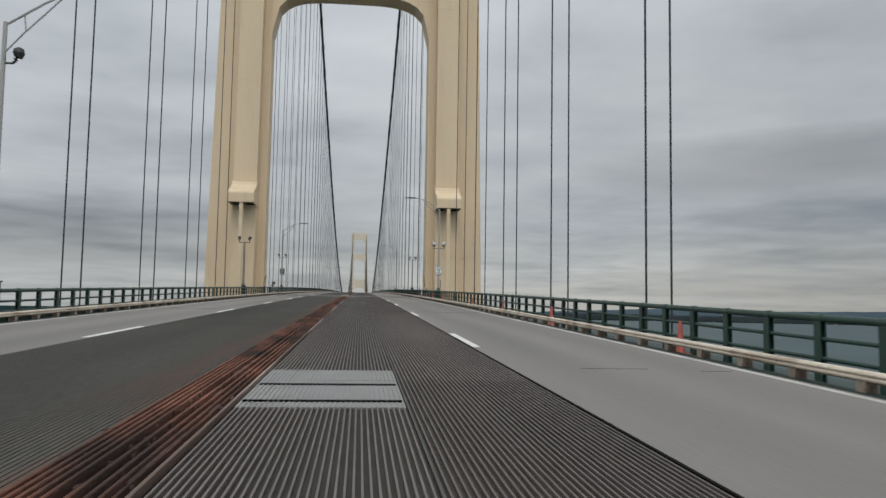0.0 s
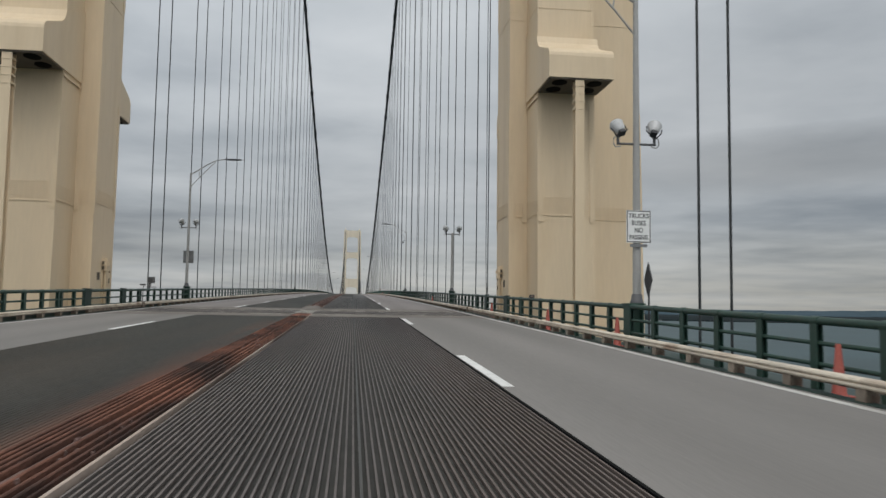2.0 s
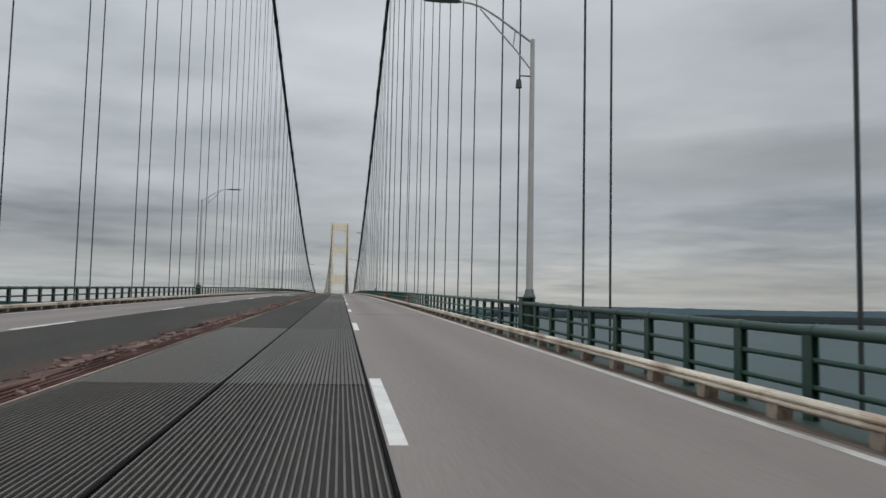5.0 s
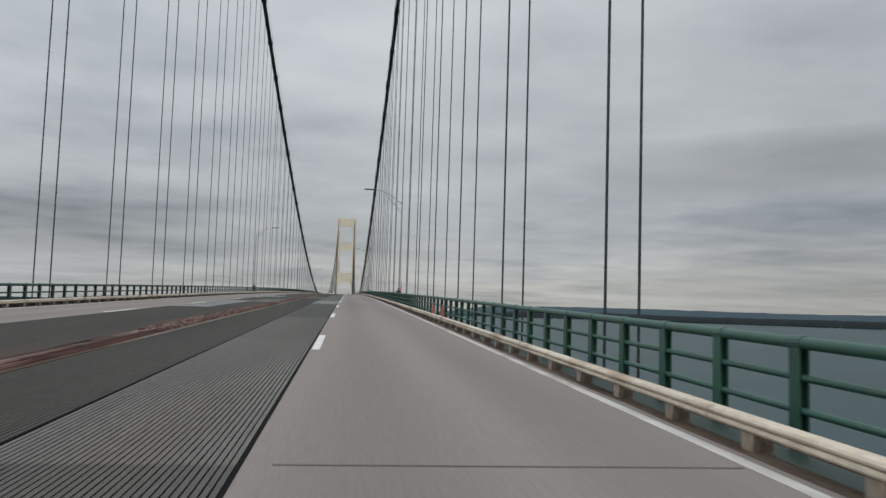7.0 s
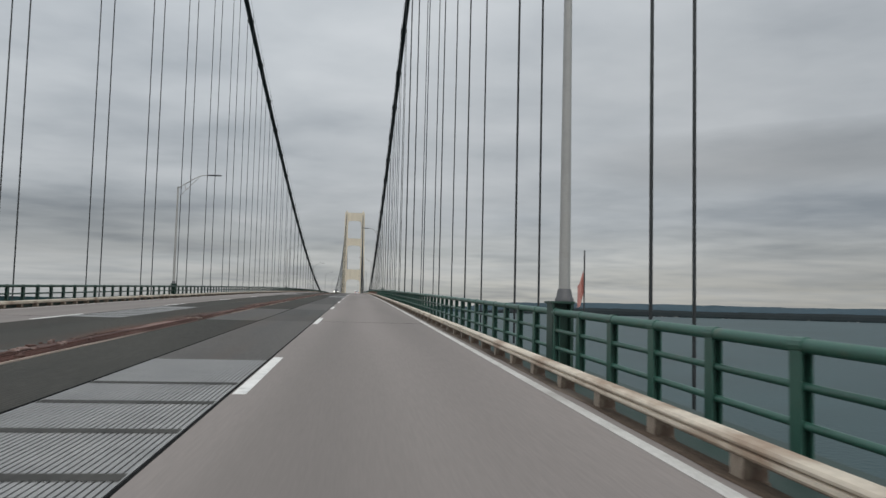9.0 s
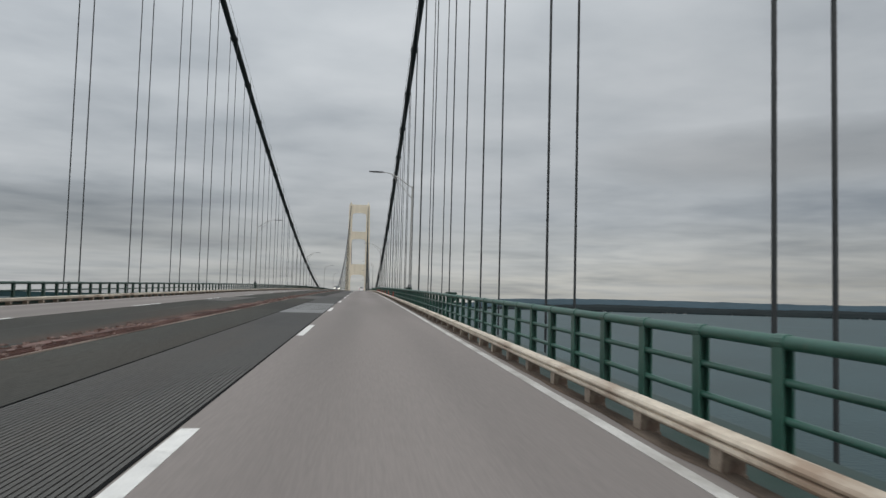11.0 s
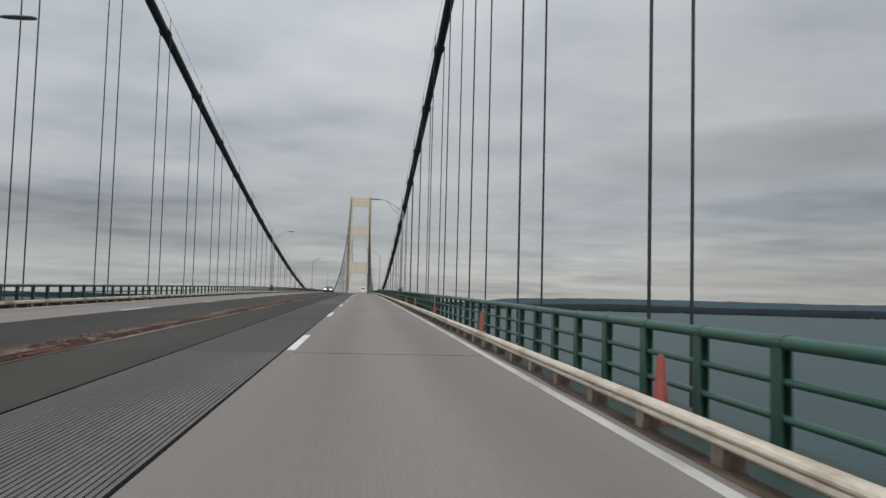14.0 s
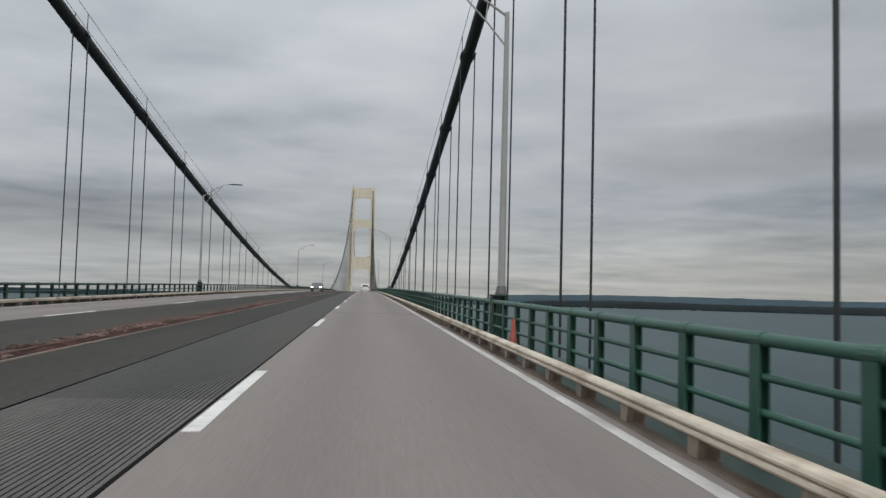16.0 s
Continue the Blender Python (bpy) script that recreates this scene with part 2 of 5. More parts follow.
def wheel_tracks(m):
    """Tyres polish two darker tracks along each lane."""
    n, l = m.node_tree.nodes, m.node_tree.links
    b = n["Principled BSDF"]
    old = b.inputs["Base Color"].links[0].from_socket
    tc, sp, ab, ph, co, mr, sc = (n.new("ShaderNodeTexCoord"), n.new("ShaderNodeSeparateXYZ"), n.new("ShaderNodeMath"), n.new("ShaderNodeMath"), n.new("ShaderNodeMath"), n.new("ShaderNodeMapRange"),
                                  n.new("ShaderNodeVectorMath"))
    l.new(tc.outputs["Object"], sp.inputs[0])
    ab.operation, ph.operation, co.operation, sc.operation = "ABSOLUTE", "MULTIPLY_ADD", "COSINE", "SCALE"
    l.new(sp.outputs["X"], ab.inputs[0]), l.new(ab.outputs[0], ph.inputs[0])
    ph.inputs[1].default_value, ph.inputs[2].default_value = 2 * math.pi / 1.75, -2 * math.pi / 1.75 * 4.62
    l.new(ph.outputs[0], co.inputs[0])
    mr.inputs[1].default_value, mr.inputs[2].default_value, mr.inputs[3].default_value, mr.inputs[4].default_value = -1, 1, 1.07, 0.93
    l.new(co.outputs[0], mr.inputs[0]), l.new(old, sc.inputs[0]), l.new(mr.outputs[0], sc.inputs["Scale"])
    l.new(sc.outputs[0], b.inputs["Base Color"])


wheel_tracks(CONCRETE), wheel_tracks(OLDLANE)
GAP = material("dark_open_gap", (0.009, 0.009, 0.009), 0.9, vary=0.3, scale=1.0, fine_scale=30, bump=0.1, specular=0.05)
OLIVEBAR = material("dull_grating_bar", (0.060, 0.058, 0.051), 0.7, random=0.10, vary=0.3, scale=0.8, fine_scale=30, bump=0.1, tint=(0.075, 0.062, 0.05), tint_amount=0.6, tint_scale=0.6, stretch=(1, 0.1, 1), specular=0.10)
PALEBAR = material("pale_grating_bar", (0.110, 0.102, 0.093), 0.55, random=0.10, vary=0.3, scale=0.8, fine_scale=30, bump=0.1, tint=(0.11, 0.09, 0.075), tint_amount=0.6, tint_scale=0.6, stretch=(1, 0.1, 1), specular=0.20)
SIDEBAR = material("brown_grating_bar", (0.128, 0.110, 0.101), 0.6, random=0.2, vary=0.3, scale=0.8, fine_scale=30, bump=0.1, tint=(0.11, 0.08, 0.065), tint_amount=0.6, tint_scale=0.6, stretch=(1, 0.1, 1), specular=0.20)
rust_beside_median(BAR), rust_beside_median(BED), rust_beside_median(OLIVEBAR)
NEWBAR = material("galvanised_grating", (0.222, 0.220, 0.214), 0.5, vary=0.2, scale=2, fine_scale=30, bump=0.1, specular=0.4)
RUST = material("rusty_median", (0.185, 0.080, 0.052), 0.9, vary=0.45, scale=2.4, fine_scale=35, bump=0.6, bump_dist=0.02, tint=(0.034, 0.024, 0.021), tint_amount=0.9, tint_scale=1.1,
                tint_lo=0.42, tint_hi=0.62, stretch=(1.5, 0.35, 1), specular=0.2)
DARKRUST = material("dark_rusty_median", (0.088, 0.044, 0.035), 0.9, vary=0.5, scale=2.4, fine_scale=35, bump=0.6, bump_dist=0.02, tint=(0.23, 0.14, 0.115), tint_amount=0.8, tint_scale=0.8,
                    tint_lo=0.52, tint_hi=0.66, stretch=(1.5, 0.35, 1), specular=0.2)
WHITE = material("road_paint", (0.66, 0.65, 0.62), 0.75, vary=0.12, scale=3, fine_scale=50, bump=0.1, tint=(0.34, 0.33, 0.31), tint_amount=0.6, tint_scale=5, tint_lo=0.55, tint_hi=0.75)
EDGEPAINT = material("worn_edge_paint", (0.50, 0.485, 0.455), 0.8, vary=0.16, scale=2.5, fine_scale=40, bump=0.1, tint=(0.27, 0.25, 0.225), tint_amount=0.75, tint_scale=2.2, tint_lo=0.48, tint_hi=0.7, stretch=(1, 0.4, 1))
CABLE = material("main_cable_paint", (0.012, 0.014, 0.015), 0.6, vary=0.2, scale=1.0, fine_scale=20, bump=0.15)
ROPE = material("suspender_rope", (0.020, 0.023, 0.024), 0.6, vary=0.25, scale=1.0, fine_scale=80, bump=0.4, stretch=(1, 1, 0.4))
GALV = material("galvanised_pole", (0.35, 0.345, 0.33), 0.5, metal=0.15, vary=0.14, scale=2.0, fine_scale=50, bump=0.08, tint=(0.24, 0.22, 0.19), tint_amount=0.4, tint_scale=2.0)
HEADGREY = material("lamp_head_grey", (0.085, 0.085, 0.088), 0.45, vary=0.15, scale=5)
DARK = material("dark_metal", (0.030, 0.030, 0.032), 0.5, vary=0.2, scale=5)
SIGN = material("sign_white", (0.78, 0.78, 0.76), 0.45, vary=0.05, scale=4, bump=0)
INK = material("sign_black", (0.012, 0.012, 0.013), 0.5, vary=0.1, bump=0)
BOWL = material("pale_flood_bowl", (0.52, 0.52, 0.515), 0.35, vary=0.12, scale=6, fine_scale=40, bump=0.05, tint=(0.25, 0.24, 0.22), tint_amount=0.5, tint_scale=5)
LENS = material("frosted_lens", (0.45, 0.455, 0.45), 0.18, vary=0.05, scale=4, bump=0)
ORANGE = material("cone_orange", (0.36, 0.082, 0.060), 0.6, vary=0.15, scale=6, fine_scale=40, bump=0.05, tint=(0.32, 0.08, 0.05), tint_amount=0.5, tint_scale=5, random=0.15)
FLAG = material("flag_red", (0.52, 0.235, 0.20), 0.8, vary=0.1, bump=0.1)
BOX = material("grey_cabinet", (0.18, 0.185, 0.185), 0.5, vary=0.1, scale=3)
BEAM = material("floor_beam_green", (0.014, 0.036, 0.028), 0.6, vary=0.2, scale=1.0)
CARPAINT = material("white_car_paint", (0.72, 0.72, 0.72), 0.25, vary=0.03, bump=0)
DARKCAR = material("grey_car_paint", (0.10, 0.105, 0.11), 0.25, vary=0.03, bump=0)
TYRE = material("tyre_rubber", (0.02, 0.02, 0.02), 0.85, vary=0.2)
WINDOW = material("car_glass", (0.012, 0.015, 0.018), 0.08, vary=0.05, bump=0)
TAIL = material("tail_light", (0.45, 0.02, 0.02), 0.3, vary=0.05, bump=0)
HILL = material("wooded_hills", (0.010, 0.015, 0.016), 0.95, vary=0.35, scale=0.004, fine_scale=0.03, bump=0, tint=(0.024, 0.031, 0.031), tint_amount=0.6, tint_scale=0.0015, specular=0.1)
# blue-grey haze of distance is part of the far ridge's base colour
FARHILL = material("hazed_hills", (0.044, 0.068, 0.083), 0.95, vary=0.15, scale=0.003, fine_scale=0.02, bump=0, specular=0.1)
SHORE = material("shore_specks", (0.30, 0.30, 0.295), 0.8, vary=0.2, scale=0.1, bump=0)

HEAD = bpy.data.materials.new("headlight_glow")
HEAD.use_nodes = True
HEAD.node_tree.nodes["Principled BSDF"].inputs["Emission Color"].default_value = (1, 0.95, 0.85, 1)
HEAD.node_tree.nodes["Principled BSDF"].inputs["Emission Strength"].default_value = 4

WATER = bpy.data.materials.new("strait_water")
WATER.use_nodes = True
_n, _l = WATER.node_tree.nodes, WATER.node_tree.links
_b = _n["Principled BSDF"]
_b.inputs["Roughness"].default_value = 0.42
_b.inputs["IOR"].default_value = 1.33
_b.inputs["Specular IOR Level"].default_value = 0.19
_tc, _w1, _w2, _bp, _mr, _sc = (_n.new("ShaderNodeTexCoord"), _n.new("ShaderNodeTexNoise"), _n.new("ShaderNodeTexNoise"), _n.new("ShaderNodeBump"), _n.new("ShaderNodeMapRange"),
                                _n.new("ShaderNodeVectorMath"))
_w1.inputs["Scale"].default_value, _w1.inputs["Detail"].default_value = 0.35, 6
_w2.inputs["Scale"].default_value, _w2.inputs["Detail"].default_value = 0.006, 4
_l.new(_tc.outputs["Object"], _w1.inputs["Vector"]), _l.new(_tc.outputs["Object"], _w2.inputs["Vector"])
_bp.inputs["Strength"].default_value, _bp.inputs["Distance"].default_value = 0.7, 0.5
_l.new(_w1.outputs["Fac"], _bp.inputs["Height"]), _l.new(_bp.outputs[0], _b.inputs["Normal"])
_mr.inputs[1].default_value, _mr.inputs[2].default_value, _mr.inputs[3].default_value, _mr.inputs[4].default_value = 0.3, 0.7, 0.82, 1.18
_l.new(_w2.outputs["Fac"], _mr.inputs[0])
_sc.operation = "SCALE"
_sc.inputs[0].default_value = (0.027, 0.054, 0.058)
_l.new(_mr.outputs[0], _sc.inputs["Scale"]), _l.new(_sc.outputs[0], _b.inputs["Base Color"])


# ---------------------------------------------------------------- mesh helpers
def mesh_of(name, verts, faces, mat, smooth=False):
    me = bpy.data.meshes.new(name)
    me.from_pydata([tuple(v) for v in verts], [], faces)
    me.materials.append(mat)
    if smooth:
        me.shade_smooth()
        me.set_sharp_from_angle(angle=radians(40))
    me.update()
    return me


def part(name, data, mat=None, parent=None, label=""):
    """One mesh object, from a bmesh or from mesh data, under a thing or a part."""
    if isinstance(data, bmesh.types.BMesh):
        me = bpy.data.meshes.new(name)
        bmesh.ops.recalc_face_normals(data, faces=data.faces)
        data.to_mesh(me)
        data.free()
        me.materials.append(mat)
        data = me
    ob = new(name, data)
    if parent is not None:
        ob.parent = parent
    if label:
        tagged(ob, label)
    return ob


class Geo:
    """Vertices and faces gathered for one mesh."""

    def __init__(self):
        self.v, self.f = [], []

    def box(self, x0, x1, y0, y1, z0, z1, m=None):
        k = len(self.v)
        c = [(x0, y0, z0), (x1, y0, z0), (x1, y1, z0), (x0, y1, z0), (x0, y0, z1), (x1, y0, z1), (x1, y1, z1), (x0, y1, z1)]
        self.v += [tuple(m @ Vector(p)) for p in c] if m else c
        self.f += [tuple(k + i for i in q) for q in ((0, 3, 2, 1), (4, 5, 6, 7), (0, 1, 5, 4), (1, 2, 6, 5), (2, 3, 7, 6), (3, 0, 4, 7))]
        return self

    def loops(self, rings, close=True, cap=True):
        """Skins a list of rings with the same number of points."""
        k, n = len(self.v), len(rings[0])
        for r in rings:
            self.v += [tuple(p) for p in r]
        for i in range(len(rings) - 1):
            for j in range(n if close else n - 1):
                a, b = k + i * n + j, k + i * n + (j + 1) % n
                self.f.append((a, b, b + n, a + n))
        if cap and close:
            self.f.append(tuple(k + j for j in reversed(range(n))))
            self.f.append(tuple(k + (len(rings) - 1) * n + j for j in range(n)))
        return self

    def tube(self, pts, radii, sides=8):
        pts = [Vector(p) for p in pts]
        if isinstance(radii, (int, float)):
            radii = [radii] * len(pts)
        rings = []
        for i, p in enumerate(pts):
            d = (pts[min(i + 1, len(pts) - 1)] - pts[max(i - 1, 0)]).normalized()
            u = d.cross(Vector((0, 0, 1)) if abs(d.z) < 0.9 else Vector((1, 0, 0))).normalized()
            w = u.cross(d)
            rings.append([p + (u * math.cos(2 * math.pi * a / sides) + w * math.sin(2 * math.pi * a / sides)) * radii[i] for a in range(sides)])
        return self.loops(rings)

    def mesh(self, name, mat, smooth=False):
        return mesh_of(name, self.v, self.f, mat, smooth)


def stations(y0, y1, step=PANEL / 2):
    n = max(1, math.ceil((y1 - y0) / step))
    return [y0 + (y1 - y0) * i / n for i in range(n + 1)]


def along(profile, y0, y1, step=PANEL / 2):
    """A closed (x, z) profile drawn along the road, following its rise."""
    return Geo().loops([[(x, y, road_z(y) + z) for x, z in profile] for y in stations(y0, y1, step)])


def circle(x, z, r, sides=10):
    return [(x + r * math.cos(2 * math.pi * i / sides), z + r * math.sin(2 * math.pi * i / sides)) for i in range(sides)]


def empty(name, x=0.0, y=0.0, z=0.0):
    ob = new(name)
    ob.location = (x, y, z)
    ob.empty_display_size = 0.1
    return ob


Y0, Y1 = -230.0, SPAN + 230.0      # the stretch of bridge that is built
JOINT0, JOINT1 = -2.95, 7.6         # the expansion joint under the near tower
WATER_Z = -48.0

# ---------------------------------------------------------------- water, far shore
g = Geo()
R_WATER = 4850.0
g.v = [(0, 300, WATER_Z)] + [(R_WATER * math.cos(2 * math.pi * i / 96), 300 + R_WATER * math.sin(2 * math.pi * i / 96), WATER_Z) for i in range(96)]
g.f = [(0, 1 + i, 1 + (i + 1) % 96) for i in range(96)]
tagged(part("water", g.mesh("water", WATER)), "choppy grey-green strait water under an overcast sky", "water", kind="structure")

# the last of the water, up to the true horizon
g = Geo()
for i in range(97):
    a = 2 * math.pi * i / 96
    for z in (WATER_Z - 2, -18.0):
        g.v.append((R_WATER * 1.0 * math.cos(a), 300 + R_WATER * 1.0 * math.sin(a), z))
g.f = [(2 * i, 2 * i + 1, 2 * i + 3, 2 * i + 2) for i in range(96)]
tagged(part("backdrop", g.mesh("backdrop", WATER)), "far grey water out to the horizon", "water", kind="structure")


def hills(name, r, az0, az1, low, high, mat, seed, label):
    """A wooded shore: a thick ridge with an uneven crest."""
    g, n = Geo(), 220
    for i in range(n + 1):
        az = radians(az0 + (az1 - az0) * i / n)
        fade = min(1, 0.55 + 3 * i / n, 12 * i / n, 4 * (n - i) / n)
        top = low + (high - low) * (0.5 + 0.5 * noise.noise((az * 5 + seed, seed, 0))) + 3.0 * noise.noise((az * 60, seed, 1)) + 1.6 * noise.noise((az * 240, seed, 2))
        top = max(top * fade, 3)
        for k, (dr, zz) in enumerate(((0, -1), (6, 7 + 3 * noise.noise((az * 150, seed, 4))), (90, top * 0.55 + 3), (260, top), (420, -1))):
            g.v.append(((r + dr) * math.sin(az), 300 + (r + dr) * math.cos(az), WATER_Z + zz))
    for i in range(n):
        for k in range(4):
            a = i * 5 + k
            g.f.append((a, a + 1, a + 6, a + 5))
    tagged(part(name, g.mesh(name, mat)), label, "hills", kind="structure")


hills("hills_near", 4400, 8, 75, 34, 46, HILL, 3.1, "dark wooded shore across the water")
hills("hills_far", 4560, 6, 80, 62, 90, FARHILL, 7.7, "long wooded ridge behind the shore with blue-grey haze in its colour")

rng = random.Random(11)
g = Geo()
for i in range(46):
    az = radians(rng.uniform(14, 60))
    w = rng.uniform(3, 9)
    g.box(-w / 2, w / 2, -3, 3, 0, rng.uniform(2.0, 4.0), Matrix.Translation((4392 * math.sin(az), 300 + 4392 * math.cos(az), WATER_Z)) @ Matrix.Rotation(-az, 4, "Z"))
tagged(part("shore_houses", g.mesh("shore_houses", SHORE)), "tiny pale houses along the far shore", "houses", kind="stuff")

# ---------------------------------------------------------------- the road
deck = empty("road", 0, 0, 0)
tagged(deck, "four-lane bridge road of two paved outer lanes and two steel grating lanes", "road", kind="structure")
for side in (1, -1):
    for a, b in ((Y0, JOINT0), (JOINT1, Y1)):
        x0, x1 = sorted((side * 3.70, side * 7.46))
        paving = OLDLANE if b <= JOINT0 else CONCRETE
        part("lane", along([(x0, -0.30), (x1, -0.30), (x1, 0.0), (x0, 0.0)], a, b).mesh("lane", paving), paving, deck, "grey paved lane")
        x0, x1 = sorted((side * (0.425 if side > 0 else 0.31), side * 3.698))
        part("grating_bed", along([(x0, -0.28), (x1, -0.28), (x1, -0.026), (x0, -0.026)], a, b).mesh("grating_bed", BED), BED, deck, "dark open steel grating")
        x0, x1 = sorted((side * 7.085, side * 7.205))
        part("edge_line", along([(x0, -0.02), (x1, -0.02), (x1, 0.004), (x0, 0.004)], a, b).mesh("edge_line", EDGEPAINT), EDGEPAINT, deck, "white edge line")


for side in (1, -1):
    x0, x1 = sorted((side * 7.085, side * 7.205))
    for a, b in ((JOINT0, -0.62), (4.62, JOINT1)):
        part("edge_line", along([(x0, -0.02), (x1, -0.02), (x1, 0.0045), (x0, 0.0045)], a, b).mesh("edge_line", EDGEPAINT), EDGEPAINT, deck, "white edge line")

# grime gathered along the foot of each kerb rail
GRIME = material("gutter_grime", (0.085, 0.062, 0.045), 0.95, vary=0.45, scale=3.0, fine_scale=40, bump=0.5, tint=(0.17, 0.14, 0.115), tint_amount=0.8, tint_scale=1.5, tint_lo=0.48, tint_hi=0.66, stretch=(1, 0.25, 1), specular=0.2)
for side in (1, -1):
    g, ys = Geo(), stations(40.0, 700.0, 0.6)
    for y in ys:
        w = 7.30 + 0.05 * noise.noise((y * 0.7, side * 3.0, 0)) + 0.03 * noise.noise((y * 3.1, side, 5))
        g.v += [(side * w, y, road_z(y) + 0.002), (side * (w + 0.03), y, road_z(y) + 0.008), (side * 7.455, y, road_z(y) + 0.014)]
    for i in range(len(ys) - 1):
        for k in range(2):
            a = i * 3 + k
            g.f.append((a, a + 3, a + 4, a + 1) if side < 0 else (a, a + 1, a + 4, a + 3))
    tagged(part("gutter_grime", g.mesh("gutter_grime", GRIME), GRIME, deck, "brown grime along the kerb"), kind="stuff")
    # before and at the tower the edge steel is clean and green
    x0, x1 = sorted((side * 7.31, side * 7.456))
    part("edge_plate", along([(x0, -0.02), (x1, -0.02), (x1, 0.016), (x0, 0.010)] if side > 0 else [(x0, -0.02), (x1, -0.02), (x1, 0.010), (x0, 0.016)], Y0, 40.0).mesh("edge_plate", BEAM), BEAM, deck,
         "dark green steel edge plate")


def bars(side, x_from, x_to, y0, y1, mat, pitch=0.050, width=0.021, top=0.0):
    g = Geo()
    n = int((x_to - x_from) / pitch)
    for i in range(n + 1):
        x = side * (x_from + (x_to - x_from) * (i + 0.5) / (n + 1))
        rings = [[(x + dx, y, road_z(y) + z) for dx, z in ((-width / 2, -0.05), (width / 2, -0.05), (width / 2, top), (-width / 2, top))] for y in stations(y0, y1)]
        g.loops(rings)
    return g


# grating panels: two a lane, with a seam between them; some have been renewed and are lighter, on dark cross supports
RENEWED = {(1, 0): [(-76.4, -73.2)], (1, 1): [(145.5, 156.3), (224.2, 237.9)], (-1, 1): [(131.5, 148.5), (169.0, 180.6)], (-1, 0): []}
# panels with paler, more worn bars: side, half of the lane, panel number
PALE = {(1, 0, 14), (1, 1, 13), (1, 1, 15), (1, 1, 8), (1, 1, 9), (1, 0, 21), (1, 1, 22), (1, 1, 23), (-1, 0, 12), (-1, 1, 20), (1, 1, 27)}
HALVES = ((0.43, 2.02), (2.06, 3.68))
for side in (1, -1):
    for half, (xa, xb) in enumerate(HALVES if side > 0 else ((0.32, 2.04), (2.04, 3.68))):
        spots = RENEWED[(side, half)]
        edges = sorted([Y0, JOINT0, JOINT1, 760.0] + [v for ab in spots for v in ab] + [FIRST_SIDE - PANEL * k - 1.2 for k in range(8)] + [FIRST + PANEL * k for k in range(1, 38)])
        for a, b in zip(edges, edges[1:]):
            if (a >= JOINT0 and b <= JOINT1) or b - a < 0.05:
                continue
            fresh = any(p - 0.01 <= a and b <= q + 0.01 for p, q in spots)
            mat = NEWBAR if fresh else SIDEBAR if side > 0 and b <= JOINT0 else PALEBAR if (side, half, round((a - FIRST) / PANEL)) in PALE and a > 20 or side > 0 and JOINT1 - 0.01 <= a < 58 else OLIVEBAR if side < 0 or half == 0 else BAR
            ob = part("grating_panel", bars(side, xa, xb, a, b, mat, width=0.015 if side > 0 and b < 58 else 0.037 if mat is OLIVEBAR else 0.035).mesh("grating_panel", mat), mat, deck,
                      "renewed light galvanised grating" if fresh else "worn dark steel grating")
            if fresh and b < 0:
                tagged(part("filler", along([(xa, -0.06), (xb, -0.06), (xb, -0.008), (xa, -0.008)], a + 0.01, b - 0.01).mesh("filler", NEWBAR), NEWBAR, ob, "light fill between the bars"), kind="stuff")
                for y in (-76.02, -74.74):
                    part("cross_support", Geo().box(xa + 0.02, xb - 0.02, y - 0.05, y + 0.05, road_z(y) - 0.03, road_z(y) + 0.004).mesh("cross_support", BED), BED, ob, "dark cross support")
            elif fresh:
                g, y = Geo(), b - 1.36 - PANEL / 8 * 9
                while y < b:
                    x0, x1 = sorted((side * xa, side * xb))
                    if y + 1.22 < a + 0.1:
                        y += PANEL / 8
                        continue
                    g.box(x0, x1, max(y, a + 0.02), min(y + 1.22, b - 0.05), road_z(y) - 0.06, road_z(y) - 0.012)
                    y += PANEL / 8
                tagged(part("filler", g.mesh("filler", NEWBAR), NEWBAR, ob, "light fill between dark cross supports"), kind="stuff")
                g, y = Geo(), b + 0.01 - PANEL / 8 * 9
                while y < a:
                    y += PANEL / 8
                while y < b - 1.9:
                    g.box(x0 + 0.02, x1 - 0.02, y, y + 0.22, road_z(y) - 0.03, road_z(y) + 0.004)
                    y += PANEL / 8
                tagged(part("cross_support", g.mesh("cross_support", BED), BED, ob, "dark cross supports"), kind="stuff")

# seams between grating panels: pale on the near lane before the tower, dark further on
SEAMS = {1: ((Y0, JOINT0, BAR), (JOINT1, 46.0, BAR), (46.0, 246.0, GAP), (246.0, 275.0, PALEBAR), (275.0, 420.0, GAP)),
         -1: ((168.9, 246.0, BAR),)}
for side in (1, -1):
    for a, b, mat in SEAMS[side]:
        for xs, wide in ((2.04, 0.010), (3.70, 0.014)):
            mat = GAP if xs > 3 else mat
            x0, x1 = sorted((side * (xs - wide), side * (xs + wide)))
            part("seam", along([(x0, -0.05), (x1, -0.05), (x1, 0.003), (x0, 0.003)], a, b).mesh("seam", mat), mat, deck, "steel panel seam")

# lane dashes
RIGHT_DASH = [-113.5, -98.6, -83.8, -69.0, -53.8, -38.2, -23.4, -8.3, 6.7] + [19.9 + 14.75 * k for k in range(50)]
LEFT_DASH = [-112, -97, -82.4, -67.7, -53.4, -38.6, -24.0, -12.8, 7.4, 19.6, 33.0] + [47.1 + 14.97 * k for k in range(48)]
for side, starts in ((1, RIGHT_DASH), (-1, LEFT_DASH)):
    for y in starts:
        x0, x1 = sorted((side * 3.735, side * 3.875))
        part("lane_dash", along([(x0, -0.02), (x1, -0.02), (x1, 0.004), (x0, 0.004)], y, y + 4.1).mesh("lane_dash", WHITE), WHITE, deck, "white lane dash")

